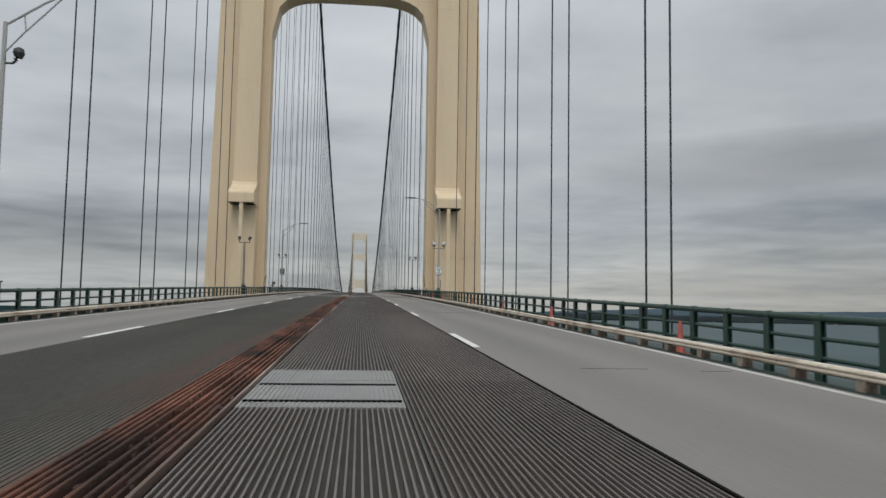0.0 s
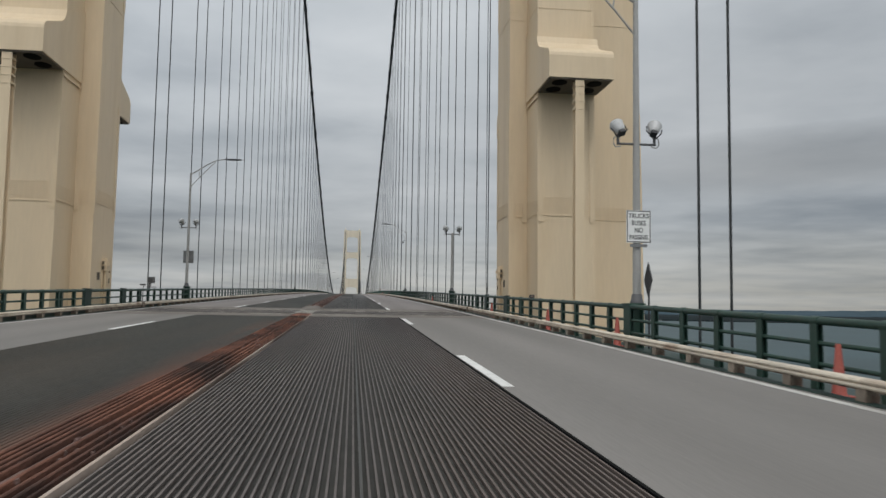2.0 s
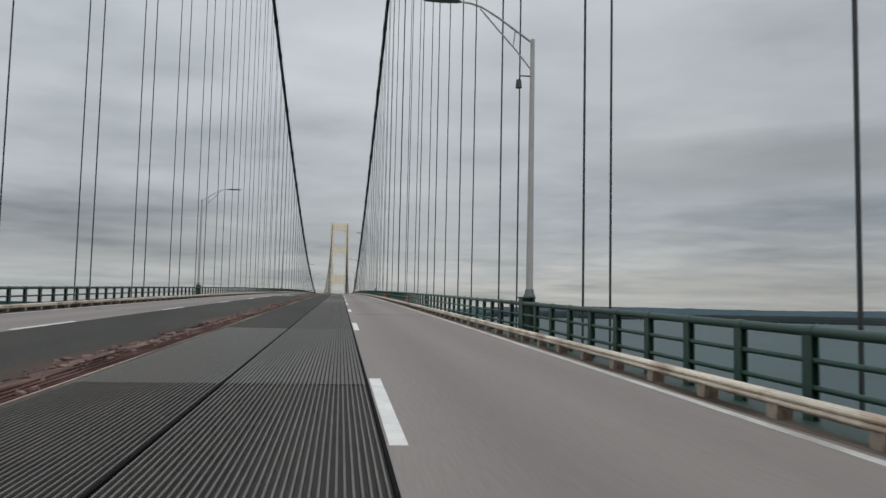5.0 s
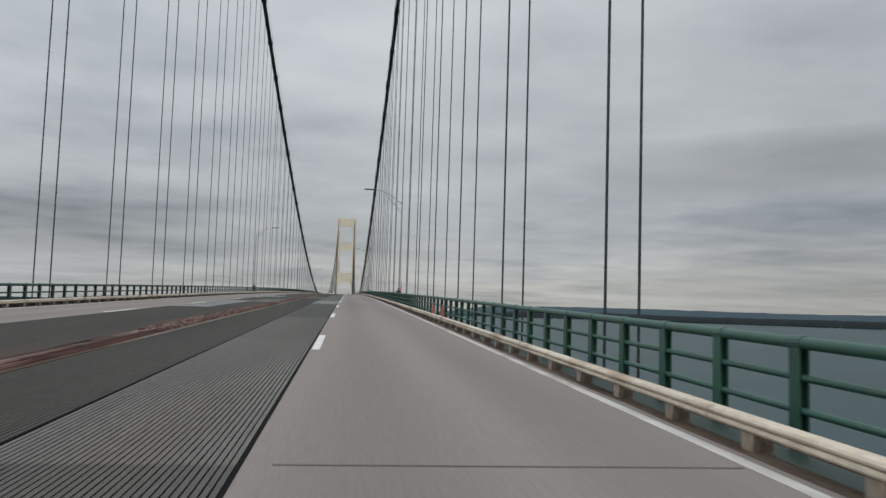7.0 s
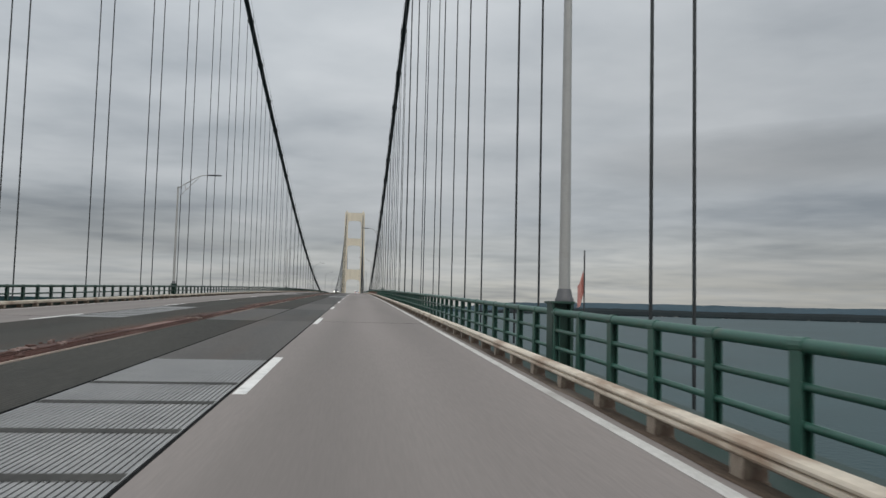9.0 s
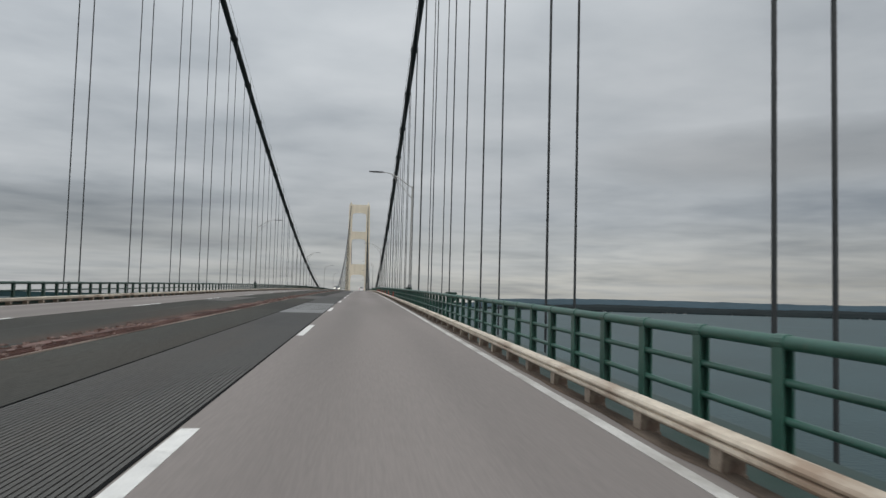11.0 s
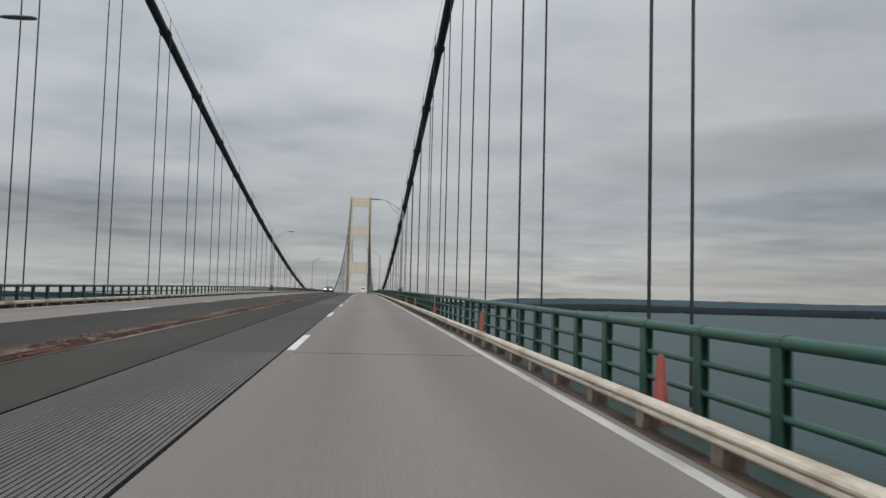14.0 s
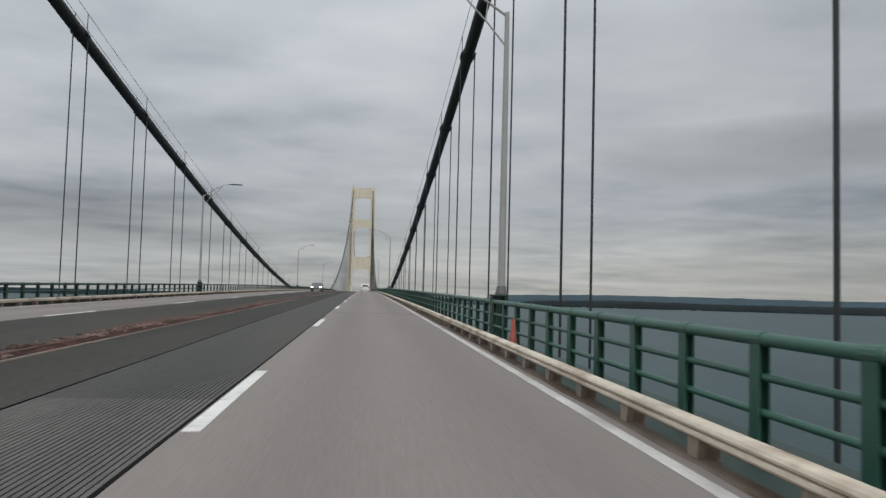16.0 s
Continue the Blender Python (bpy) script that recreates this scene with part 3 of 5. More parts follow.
# narrow transverse joints of the paved lanes
LANE_JOINTS = [FIRST + PANEL * k for k in (2, 6, 8, 14, 22, 24, 26, 30, 38, 46)]
for side in (1, -1):
    for y, xa, xb in [(-119.0, 3.9, 7.05), (-72.78, 4.75, 5.75), (-73.03, 6.45, 6.90), (-49.3, 3.9, 7.05)] + [(v, 3.9, 7.05) for v in LANE_JOINTS]:
        x0, x1 = sorted((side * xa, side * xb))
        z = road_z(y)
        part("lane_joint", Geo().box(x0, x1, y - 0.012, y + 0.012, z - 0.02, z + 0.003).mesh("lane_joint", BED), BED, deck, "dark filled joint")

# expansion joint under the tower: concrete aprons and steel fingers
for a, b in ((JOINT0, -0.55), (4.55, JOINT1)):
    g = Geo()
    for x0, x1 in ((-7.44, -0.55), (-0.53, 0.53), (0.55, 7.44)):
        z0, z1 = road_z(a), road_z(b)
        k = len(g.v)
        g.v += [(x0, a, z0 - 0.3), (x1, a, z0 - 0.3), (x1, b, z1 - 0.3), (x0, b, z1 - 0.3), (x0, a, z0), (x1, a, z0), (x1, b, z1), (x0, b, z1)]
        g.f += [tuple(k + i for i in q) for q in ((0, 3, 2, 1), (4, 5, 6, 7), (0, 1, 5, 4), (1, 2, 6, 5), (2, 3, 7, 6), (3, 0, 4, 7))]
    part("apron", g.mesh("apron", APRON), APRON, deck, "stained concrete apron")
part("joint_bed", Geo().box(-7.44, 7.44, -0.55, 4.55, road_z(2) - 0.4, road_z(2) - 0.09).mesh("joint_bed", DARK), DARK, deck, "dark gap under the joint")
STEELJOINT = material("worn_finger_plate", (0.120, 0.104, 0.094), 0.6, vary=0.4, scale=1.2, fine_scale=25, bump=0.3, tint=(0.36, 0.33, 0.29), tint_amount=0.75, tint_scale=2.4, tint_lo=0.54, tint_hi=0.68, specular=0.25)
plain = Geo()
scuffed = Geo()
for i in range(160):
    x = -6.88 + i * 0.0863
    g = scuffed if -0.45 < x < 0.36 else plain
    for x, ya, yb in ((x, -0.52, 2.66), (x + 0.0431, 2.44, 4.52)):
        za, zb = road_z(ya), road_z(yb)
        g.loops([[(x - 0.0205, y, z - 0.09), (x + 0.0205, y, z - 0.09), (x + 0.0205, y, z), (x - 0.0205, y, z)] for y, z in ((ya, za), (yb, zb))])
SCUFF = material("scuffed_bright_steel", (0.46, 0.43, 0.38), 0.5, vary=0.3, scale=1.5, fine_scale=25, bump=0.2, tint=(0.15, 0.12, 0.10), tint_amount=0.9, tint_scale=2.2, tint_lo=0.47, tint_hi=0.6, specular=0.4)
tagged(part("joint_finger", plain.mesh("joint_finger", STEELJOINT), STEELJOINT, deck, "worn steel fingers of the expansion joint"), kind="stuff")
tagged(part("joint_finger", scuffed.mesh("joint_finger", SCUFF), SCUFF, deck, "scuffed pale steel fingers"), kind="stuff")
for y in (-0.55, 4.55):
    z = road_z(y)
    part("joint_plate", Geo().box(-7.44, 7.44, y - 0.05, y + 0.05, z - 0.1, z + 0.006).mesh("joint_plate", SCUFF), SCUFF, deck, "bright worn steel plate")
# solid border of the joint, with the edge line painted across it
for side in (1, -1):
    x0, x1 = sorted((side * 6.93, side * 7.44))
    part("joint_border", along([(x0, -0.08), (x1, -0.08), (x1, 0.003), (x0, 0.003)], -0.5, 4.5).mesh("joint_border", STEELJOINT), STEELJOINT, deck, "worn steel border plate")
    x0, x1 = sorted((side * 7.085, side * 7.205))
    part("edge_line", along([(x0, -0.02), (x1, -0.02), (x1, 0.007), (x0, 0.007)], -0.62, 4.62).mesh("edge_line", EDGEPAINT), EDGEPAINT, deck, "white edge line")
# road dirt packed between the fingers on the far lanes
g = Geo()
for y0, y1, x0, x1 in ((-0.49, 2.2, -6.9, -1.1), (2.2, 4.48, -6.9, -0.75), (0.9, 2.42, 3.5, 6.9), (2.42, 2.70, 0.7, 6.9)):
    n = 24
    for i in range(n):
        xa, xb = x0 + (x1 - x0) * i / n, x0 + (x1 - x0) * (i + 1) / n
        d = -0.012 + 0.010 * noise.noise((xa * 1.3, y0, 0)) - (0.05 if noise.noise((xa * 0.9, y0 * 2, 4)) > 0.30 else 0)
        k = len(g.v)
        g.v += [(xa, y0, road_z(y0) + d), (xb, y0, road_z(y0) + d), (xb, y1, road_z(y1) + d), (xa, y1, road_z(y1) + d)]
        g.f.append((k, k + 1, k + 2, k + 3))
tagged(part("joint_dirt", g.mesh("joint_dirt", APRON), APRON, deck, "dirt packed between the joint fingers"), kind="stuff")
# rough wedges where the median ends
rng = random.Random(8)
for y0, way in ((4.62, 1), (-0.6, -1)):
    rings = []
    for k in range(9):
        u = k / 8
        y = y0 + way * u * (3.3 if way > 0 else 2.2)
        h = 0.008 + 0.125 * min(1, u * 1.35) * (1 if u < 0.95 else 0.6) if way > 0 else 0.030 - 0.024 * u
        w = 0.33 + 0.20 * u if way > 0 else 0.36 - 0.03 * u
        rings.append([(sx * w + rng.uniform(-0.02, 0.02), y, road_z(y) + hh) for sx, hh in ((-1, -0.05), (-1.0, h * 0.25), (-0.62, h * 0.85 + rng.uniform(0, 0.012)), (-0.1, h + rng.uniform(0, 0.014)), (0.5, h * 0.9 + rng.uniform(0, 0.012)),
                                                                                        (0.98, h * 0.25), (1, -0.05))])
    wedge = APRON if way > 0 else RUST
    part("median_wedge", Geo().loops(rings if way > 0 else rings[::-1]).mesh("median_wedge", wedge), wedge, deck, "rough wedge at the end of the median")

# median: rusty steel channels with dark gaps between, a flaking pink-brown strip beside them and a pale steel edge
FLAKE = material("flaking_pink_rust", (0.170, 0.111, 0.096), 0.95, vary=0.5, scale=3.0, fine_scale=30, bump=0.6, bump_dist=0.02, tint=(0.052, 0.029, 0.024), tint_amount=0.94, tint_scale=0.9, tint_lo=0.40, tint_hi=0.58,
                 stretch=(1.0, 0.30, 1), specular=0.2)
EDGE = material("worn_steel_edge", (0.36, 0.285, 0.235), 0.7, vary=0.25, scale=2.0, fine_scale=30, bump=0.2, tint=(0.10, 0.065, 0.050), tint_amount=0.9, tint_scale=0.5, tint_lo=0.45, tint_hi=0.56,
                stretch=(1, 0.2, 1), specular=0.3)
RIBS = ((Y0, -0.95, RUST, [(x - 0.013, x + 0.013, 0.018) for x in (-0.296, -0.236, -0.176, -0.116, -0.052)] + [(0.045, 0.075, 0.012), (0.142, 0.170, 0.012), (0.214, 0.240, 0.010), (0.282, 0.300, 0.004)]),
        (JOINT1, Y1, DARKRUST, [(-0.045, -0.010, 0.012), (0.066, 0.106, 0.008), (0.168, 0.206, 0.008), (0.262, 0.284, 0.004)]))
for a, b, rust, ribs in RIBS:
    part("median_bed", along([(-0.31, -0.28), (0.425, -0.28), (0.425, -0.055), (-0.31, -0.055)], a, b, PANEL).mesh("median_bed", GAP), GAP, deck, "dark gap under the median steel")
    for x0, x1, h in ribs:
        part("median_rib", along([(x0, -0.06), (x1, -0.06), (x1, h - 0.006), (x1 - 0.006, h), (x0 + 0.006, h), (x0, h - 0.006)], a, b, PANEL).mesh("median_rib", rust), rust, deck, "rusty steel rib")
    part("median_edge", along([(0.356, -0.06), (0.384, -0.06), (0.384, 0.008), (0.379, 0.012), (0.361, 0.012), (0.356, 0.008)], a, b, PANEL).mesh("median_edge", EDGE), EDGE, deck, "pale worn steel edge")
    # crumbled rust and packed dirt lie in stretches between the ribs
    g = Geo()
    for xa, xb, seed in ((-0.02, 0.06, 1.0), (0.106, 0.142, 4.0), (0.206, 0.262, 7.0), (0.29, 0.35, 11.0)):
        ys = stations(max(a, -110.0), min(b, 440.0), 0.5)
        for y0, y1 in zip(ys, ys[1:]):
            if noise.noise((y0 * 0.16, seed, 2.0)) < (0.12 if a < 0 else 0.27):
                continue
            k, h = len(g.v), -0.022 + 0.020 * noise.noise((y0 * 1.3, seed, 0))
            g.v += [(xa, y0, road_z(y0) + h), (xb, y0, road_z(y0) + h), (xb, y1, road_z(y1) + h), (xa, y1, road_z(y1) + h)]
            g.f.append((k, k + 1, k + 2, k + 3))
    tagged(part("median_dirt", g.mesh("median_dirt", FLAKE), FLAKE, deck, "packed rusty dirt between the ribs"), kind="stuff")
# thin flaking crust with ragged edges, lying on the grating beside the ribs
g = Geo()
for y in stations(JOINT1, 460.0, 0.4):
    w = 0.34 + 0.10 * noise.noise((y * 0.35, 2.2, 0)) + 0.06 * noise.noise((y * 1.9, 7.2, 0))
    g.v += [(x, y, road_z(y) + z + 0.006 * noise.noise((y * 2.1, x * 9, 1))) for x, z in ((-w, -0.004), (-w + 0.04, 0.008), (-0.20, 0.013), (-0.10, 0.016), (-0.048, 0.012))]
n = len(g.v) // 5
for i in range(n - 1):
    for k in range(4):
        if noise.noise((i * 0.23, k * 3.1, 5.5)) > (0.12 if k < 2 else 0.45):
            continue
        a = i * 5 + k
        g.f.append((a, a + 1, a + 6, a + 5))
strip = part("median_strip", g.mesh("median_strip", FLAKE), FLAKE, deck, "flaking pink-brown rusty crust")
strip.modifiers.new("thick", "SOLIDIFY").thickness = 0.008
rng = random.Random(5)
g = Geo()
for i in range(6500):
    y = rng.uniform(-100, 430)
    if JOINT0 < y < JOINT1 or noise.noise((y * 0.11, 3, 0)) < -0.2:
        continue
    x, s = (rng.gauss(-0.22, 0.13), rng.uniform(0.006, 0.020)) if y > 0 else (rng.gauss(0.0, 0.16), rng.uniform(0.004, 0.012))
    x = max(-0.62, min(0.33, x))
    m = Matrix.Translation((x, y, road_z(y) + 0.004)) @ Matrix.Rotation(rng.uniform(-0.5, 0.5), 4, "Z") @ Matrix.Rotation(rng.uniform(-0.25, 0.25), 4, "Y")
    g.box(-s, s, -s * rng.uniform(1.0, 5.0), s, -0.03, rng.uniform(0.001, 0.008), m)
tagged(part("median_grit", g.mesh("median_grit", FLAKE), FLAKE, deck, "flaking rust and grit on the median"), kind="stuff")
# broken chunks of crust and packed rubble, heaped in a few stretches of the main span
RUBBLE = material("broken_pink_crust", (0.225, 0.160, 0.140), 0.95, vary=0.4, scale=6.0, fine_scale=40, bump=0.5, bump_dist=0.01, tint=(0.085, 0.045, 0.036), tint_amount=0.9, tint_scale=4.0, tint_lo=0.46, tint_hi=0.56, specular=0.2)
rng = random.Random(12)
g = Geo()
for y0, y1, many in ((12, 62, 330), (64, 96, 260), (113, 131, 420), (131, 160, 170), (186, 215, 200), (232, 262, 190), (276, 290, 110), (300, 312, 90), (322, 345, 120)):
    for i in range(many):
        y, x = rng.uniform(y0, y1), max(-0.50, min(0.30, rng.gauss(-0.24, 0.12) if rng.random() < 0.75 else rng.uniform(-0.1, 0.3)))
        s = rng.uniform(0.012, 0.042)
        m = Matrix.Translation((x, y, road_z(y) + 0.012)) @ Matrix.Rotation(rng.uniform(-0.6, 0.6), 4, "Z") @ Matrix.Rotation(rng.uniform(-0.35, 0.35), 4, "Y")
        g.box(-s, s, -s * rng.uniform(1.0, 5.5), s * rng.uniform(0.6, 2.0), -0.02, rng.uniform(0.008, 0.026), m)
tagged(part("median_rubble", g.mesh("median_rubble", RUBBLE), RUBBLE, deck, "broken pinkish chunks of rusty crust"), kind="stuff")
# a scrap of white paint and a bent strap end left on the median
part("paint_scrap", along([(-0.02, 0.0), (0.07, 0.0), (0.07, 0.018), (-0.02, 0.020)], 248.55, 249.5).mesh("paint_scrap", WHITE), WHITE, deck, "scrap of white paint")
y = 168.9
part("strap_end", Geo().tube([(-0.13, y + 0.2, road_z(y) + 0.03), (0.05, y + 0.5, road_z(y) + 0.035), (0.30, y + 0.1, road_z(y) + 0.03), (0.385, y - 0.25, road_z(y) + 0.02), (0.34, y - 0.7, road_z(y) + 0.015)], 0.022, 6).mesh(
    "strap_end", EDGE, True), EDGE, deck, "bent pale strap end")

# floor beams under the deck, one at each panel point, from cable to cable
def panel_points():
    ys = [FIRST_SIDE - PANEL * k for k in range(18)][::-1]
    ys += [FIRST + PANEL * k for k in range(1, 99)]
    return [y for y in ys if Y0 < y < Y1]


POINTS = panel_points()
beam_mesh = Geo().box(-10.95, 10.95, -0.22, 0.22, -1.32, -1.2).box(-10.95, 10.95, -0.02, 0.02, -2.5, -1.32).box(-10.95, 10.95, -0.22, 0.22, -2.6, -2.5).mesh("floor_beam", BEAM)
for y in POINTS:
    ob = new("floor_beam", beam_mesh)
    ob.parent = deck
    ob.location = (0, y, road_z(y))
for x in (-8.2, -5.6, -2.0, 2.0, 5.6, 8.2):
    part("deck_stringer", along([(x - 0.12, -1.205), (x + 0.12, -1.205), (x + 0.12, -0.19 if abs(x) > 8 else -0.27), (x - 0.12, -0.19 if abs(x) > 8 else -0.27)], Y0, Y1, PANEL).mesh("deck_stringer", BEAM), BEAM, deck,
         "green steel stringer under the deck")
# narrow service walk and stringer outside each kerb
for side in (1, -1):
    x0, x1 = sorted((side * 7.50, side * 8.75))
    part("service_walk", along([(x0, -0.20), (x1, -0.20), (x1, -0.14), (x0, -0.14)], Y0, Y1).mesh("service_walk", BEAM), BEAM, deck, "green steel service walk")
    x0, x1 = sorted((side * 7.47, side * 7.62))
    part("stringer", along([(x0, -0.5), (x1, -0.5), (x1, -0.03), (x0, -0.03)], Y0, Y1).mesh("stringer", BEAM), BEAM, deck, "green steel edge stringer")

# ---------------------------------------------------------------- railings
POST = PANEL / 8
post_mesh = Geo().box(-0.045, -0.029, -0.080, 0.080, -0.14, 0.80).box(-0.029, 0.040, -0.009, 0.009, -0.14, 0.80).box(0.040, 0.055, -0.080, 0.080, -0.14, 0.80).box(
    -0.047, 0.058, -0.084, 0.084, 0.80, 0.812).tube([(0.005, -0.092, 0.787), (0.005, -0.085, 0.787), (0.005, 0.085, 0.787), (0.005, 0.092, 0.787)], [0.059, 0.065, 0.065, 0.059], 12).mesh("post", GREEN)
dark_post_mesh = post_mesh.copy()
dark_post_mesh.materials[0] = OLDSHADEGREEN
bracket_mesh = Geo().box(-0.06, 0.10, -0.09, 0.09, -0.02, 0.145).box(0.02, 0.10, -0.12, 0.12, -0.05, 0.0).mesh("bracket", BRACKET)


def posts(parent, mesh, name, x, turn, ys, near):
    """The near ones as parts of their own, the far ones joined."""
    rest_v, rest_f = [], []
    base_v, base_f = [v.co.copy() for v in mesh.vertices], [tuple(p.vertices) for p in mesh.polygons]
    for y in ys:
        m = pose(x, y, road_z(y), 0, 0, turn)
        if near[0] < y < near[1]:
            ob = new(name, mesh)
            ob.parent, ob.matrix_basis = parent, m
        else:
            k = len(rest_v)
            rest_v += [m @ v for v in base_v]
            rest_f += [tuple(k + i for i in f) for f in base_f]
    me = mesh_of(name + "_run", rest_v, rest_f, mesh.materials[0])
    tagged(part(name + "_run", me, None, parent), kind="stuff")


NEAR = (-88.0, 346.0)
REPAINT = 70.0     # past the tower the right railing has newer, lighter paint
for side in (1, -1):
    rx = 8.265
    rail = tagged(empty("bridge_railing", 0, 0, 0), "green painted steel bridge railing with a round top tube", "railing", group="bridge railings")
    # the left side keeps the darker green throughout, its shade put into the paint
    for a, b, paint in ((Y0, REPAINT, OLDSHADEGREEN), (REPAINT, Y1, GREEN if side > 0 else OLDSHADEGREEN)):
        part("top_tube", along(circle(side * (rx + 0.005), 0.787, 0.056, 14), a, b).mesh("top_tube", paint, True), paint, rail)
        for z in (0.487, 0.202):
            part("lower_tube", along(circle(side * (rx + 0.005), z, 0.033, 10), a, b).mesh("lower_tube", paint, True), paint, rail)
    # the rail lengths were set with small gaps, so the posts creep against the panel points
    ys = []
    for k in range(-158, 956):
        y = k * POST
        ys.append(y + float(np.interp(y, (-70, -50, -8, 9, 15, 104, 129, 166, 243, 281, 292, 332), (0.92, 0.92, 0.68, 1.0, 0.62, 0.65, 0.73, 0.50, 0.38, 0.655, 0.46, 0.58))))
    ys = [v for v in ys if Y0 + 1 < v < Y1 - 1]
    spaced = [v for v in ys if v < -7.0 or v > 9.0] + [8.42, 6.96, 6.63, 5.34, 4.37, 1.95, -2.13, -3.43, -3.72, -5.14, -6.58]
    posts(rail, dark_post_mesh, "post", side * rx, 0 if side > 0 else 180, [v for v in spaced if v < REPAINT], NEAR)
    posts(rail, post_mesh if side > 0 else dark_post_mesh, "post", side * rx, 0 if side > 0 else 180, [v for v in ys if v > REPAINT], NEAR)
    # wide plate posts where the rail breaks at the towers
    for y, half in ((-0.75, 0.36), (4.04, 0.27)):
        wide = Geo().box(-0.05, 0.07, -half, half, -0.14, 0.86).box(-0.058, 0.078, -half - 0.01, half + 0.01, 0.86, 0.872).mesh("wide_post", BEAM)
        ob = part("wide_post", wide, BEAM, rail, "wide flat plate post")
        ob.location = (side * rx, y, road_z(y))

    kerb = tagged(empty("kerb_rail", 0, 0, 0), "low beige painted steel kerb rail on stained brackets", "kerb rail", group="kerb rails")
    kx = 7.43
    prof = [(kx - 0.070, 0.152), (kx + 0.070, 0.152), (kx + 0.080, 0.17), (kx + 0.080, 0.235), (kx + 0.06, 0.256), (kx + 0.02, 0.264), (kx - 0.03, 0.262), (kx - 0.062, 0.252), (kx - 0.078, 0.232), (kx - 0.074, 0.214), (kx - 0.046, 0.208), (kx - 0.046, 0.202), (kx - 0.080, 0.195), (kx - 0.084, 0.170)]
    y = Y0
    while y < Y1:
        b = min(y + 6 * POST, Y1)
        if b > -100 and y < 380:
            part("rail_length", along([(side * x, z) for x, z in prof], y + 0.008, b - 0.008, 4.7).mesh("rail_length", BEIGE), BEIGE, kerb)
        y = b
    part("rail_run", along([(side * x, z) for x, z in prof], Y0, -101.5).mesh("rail_run", BEIGE), BEIGE, kerb)
    part("rail_run", along([(side * x, z) for x, z in prof], 384, Y1).mesh("rail_run", BEIGE), BEIGE, kerb)
    part("lower_plate", along([(side * (kx - 0.03), 0.128), (side * (kx + 0.05), 0.128), (side * (kx + 0.05), 0.148), (side * (kx - 0.03), 0.148)], Y0, Y1).mesh("lower_plate", BRACKET), BRACKET, kerb,
         "rust-stained under-plate")
    if side < 0:
        # added dark strip that gives the gap under the left rail its shade
        part("gap_shade_strip", along([(side * (kx + 0.112), -0.03), (side * (kx + 0.127), -0.03), (side * (kx + 0.127), 0.165), (side * (kx + 0.112), 0.165)], Y0, Y1).mesh("gap_shade_strip", BEAM), BEAM, kerb, "added dark strip behind the left brackets")
    # sliding sleeve and spare lower rails across the expansion joint
    part("sleeve", along([(side * (kx - 0.10), 0.05), (side * (kx + 0.10), 0.05), (side * (kx + 0.10), 0.275), (side * (kx + 0.06), 0.290), (side * (kx - 0.07), 0.290), (side * (kx - 0.10), 0.265)], 3.90, 4.22).mesh(
        "sleeve", BRACKET), BRACKET, kerb, "rust-stained rail sleeve")
    for z, r in ((0.115, 0.028), (0.060, 0.024)):
        part("slide_rail", along(circle(side * (kx - 0.02), z, r, 8), -3.2, 3.92).mesh("slide_rail", BRACKET, True), BRACKET, kerb, "brown lower slide rail")
    posts(kerb, bracket_mesh, "bracket", side * kx, 0 if side > 0 else 180, [v + 0.66 for v in ys if v > 4.2 or v < -3.6], NEAR)

# ---------------------------------------------------------------- main cables and suspenders
CABLE_LOW, CABLE_TOP = -2.45, 109.7


def cable_z(y):
    if 0 <= y <= SPAN:
        return CABLE_LOW + (CABLE_TOP - CABLE_LOW) * ((y - TOWER_Y - MID + 1.1) / MID) ** 2
    u = -y if y < 0 else y - SPAN
    return CABLE_TOP - 0.335 * u + 0.00022 * u * u


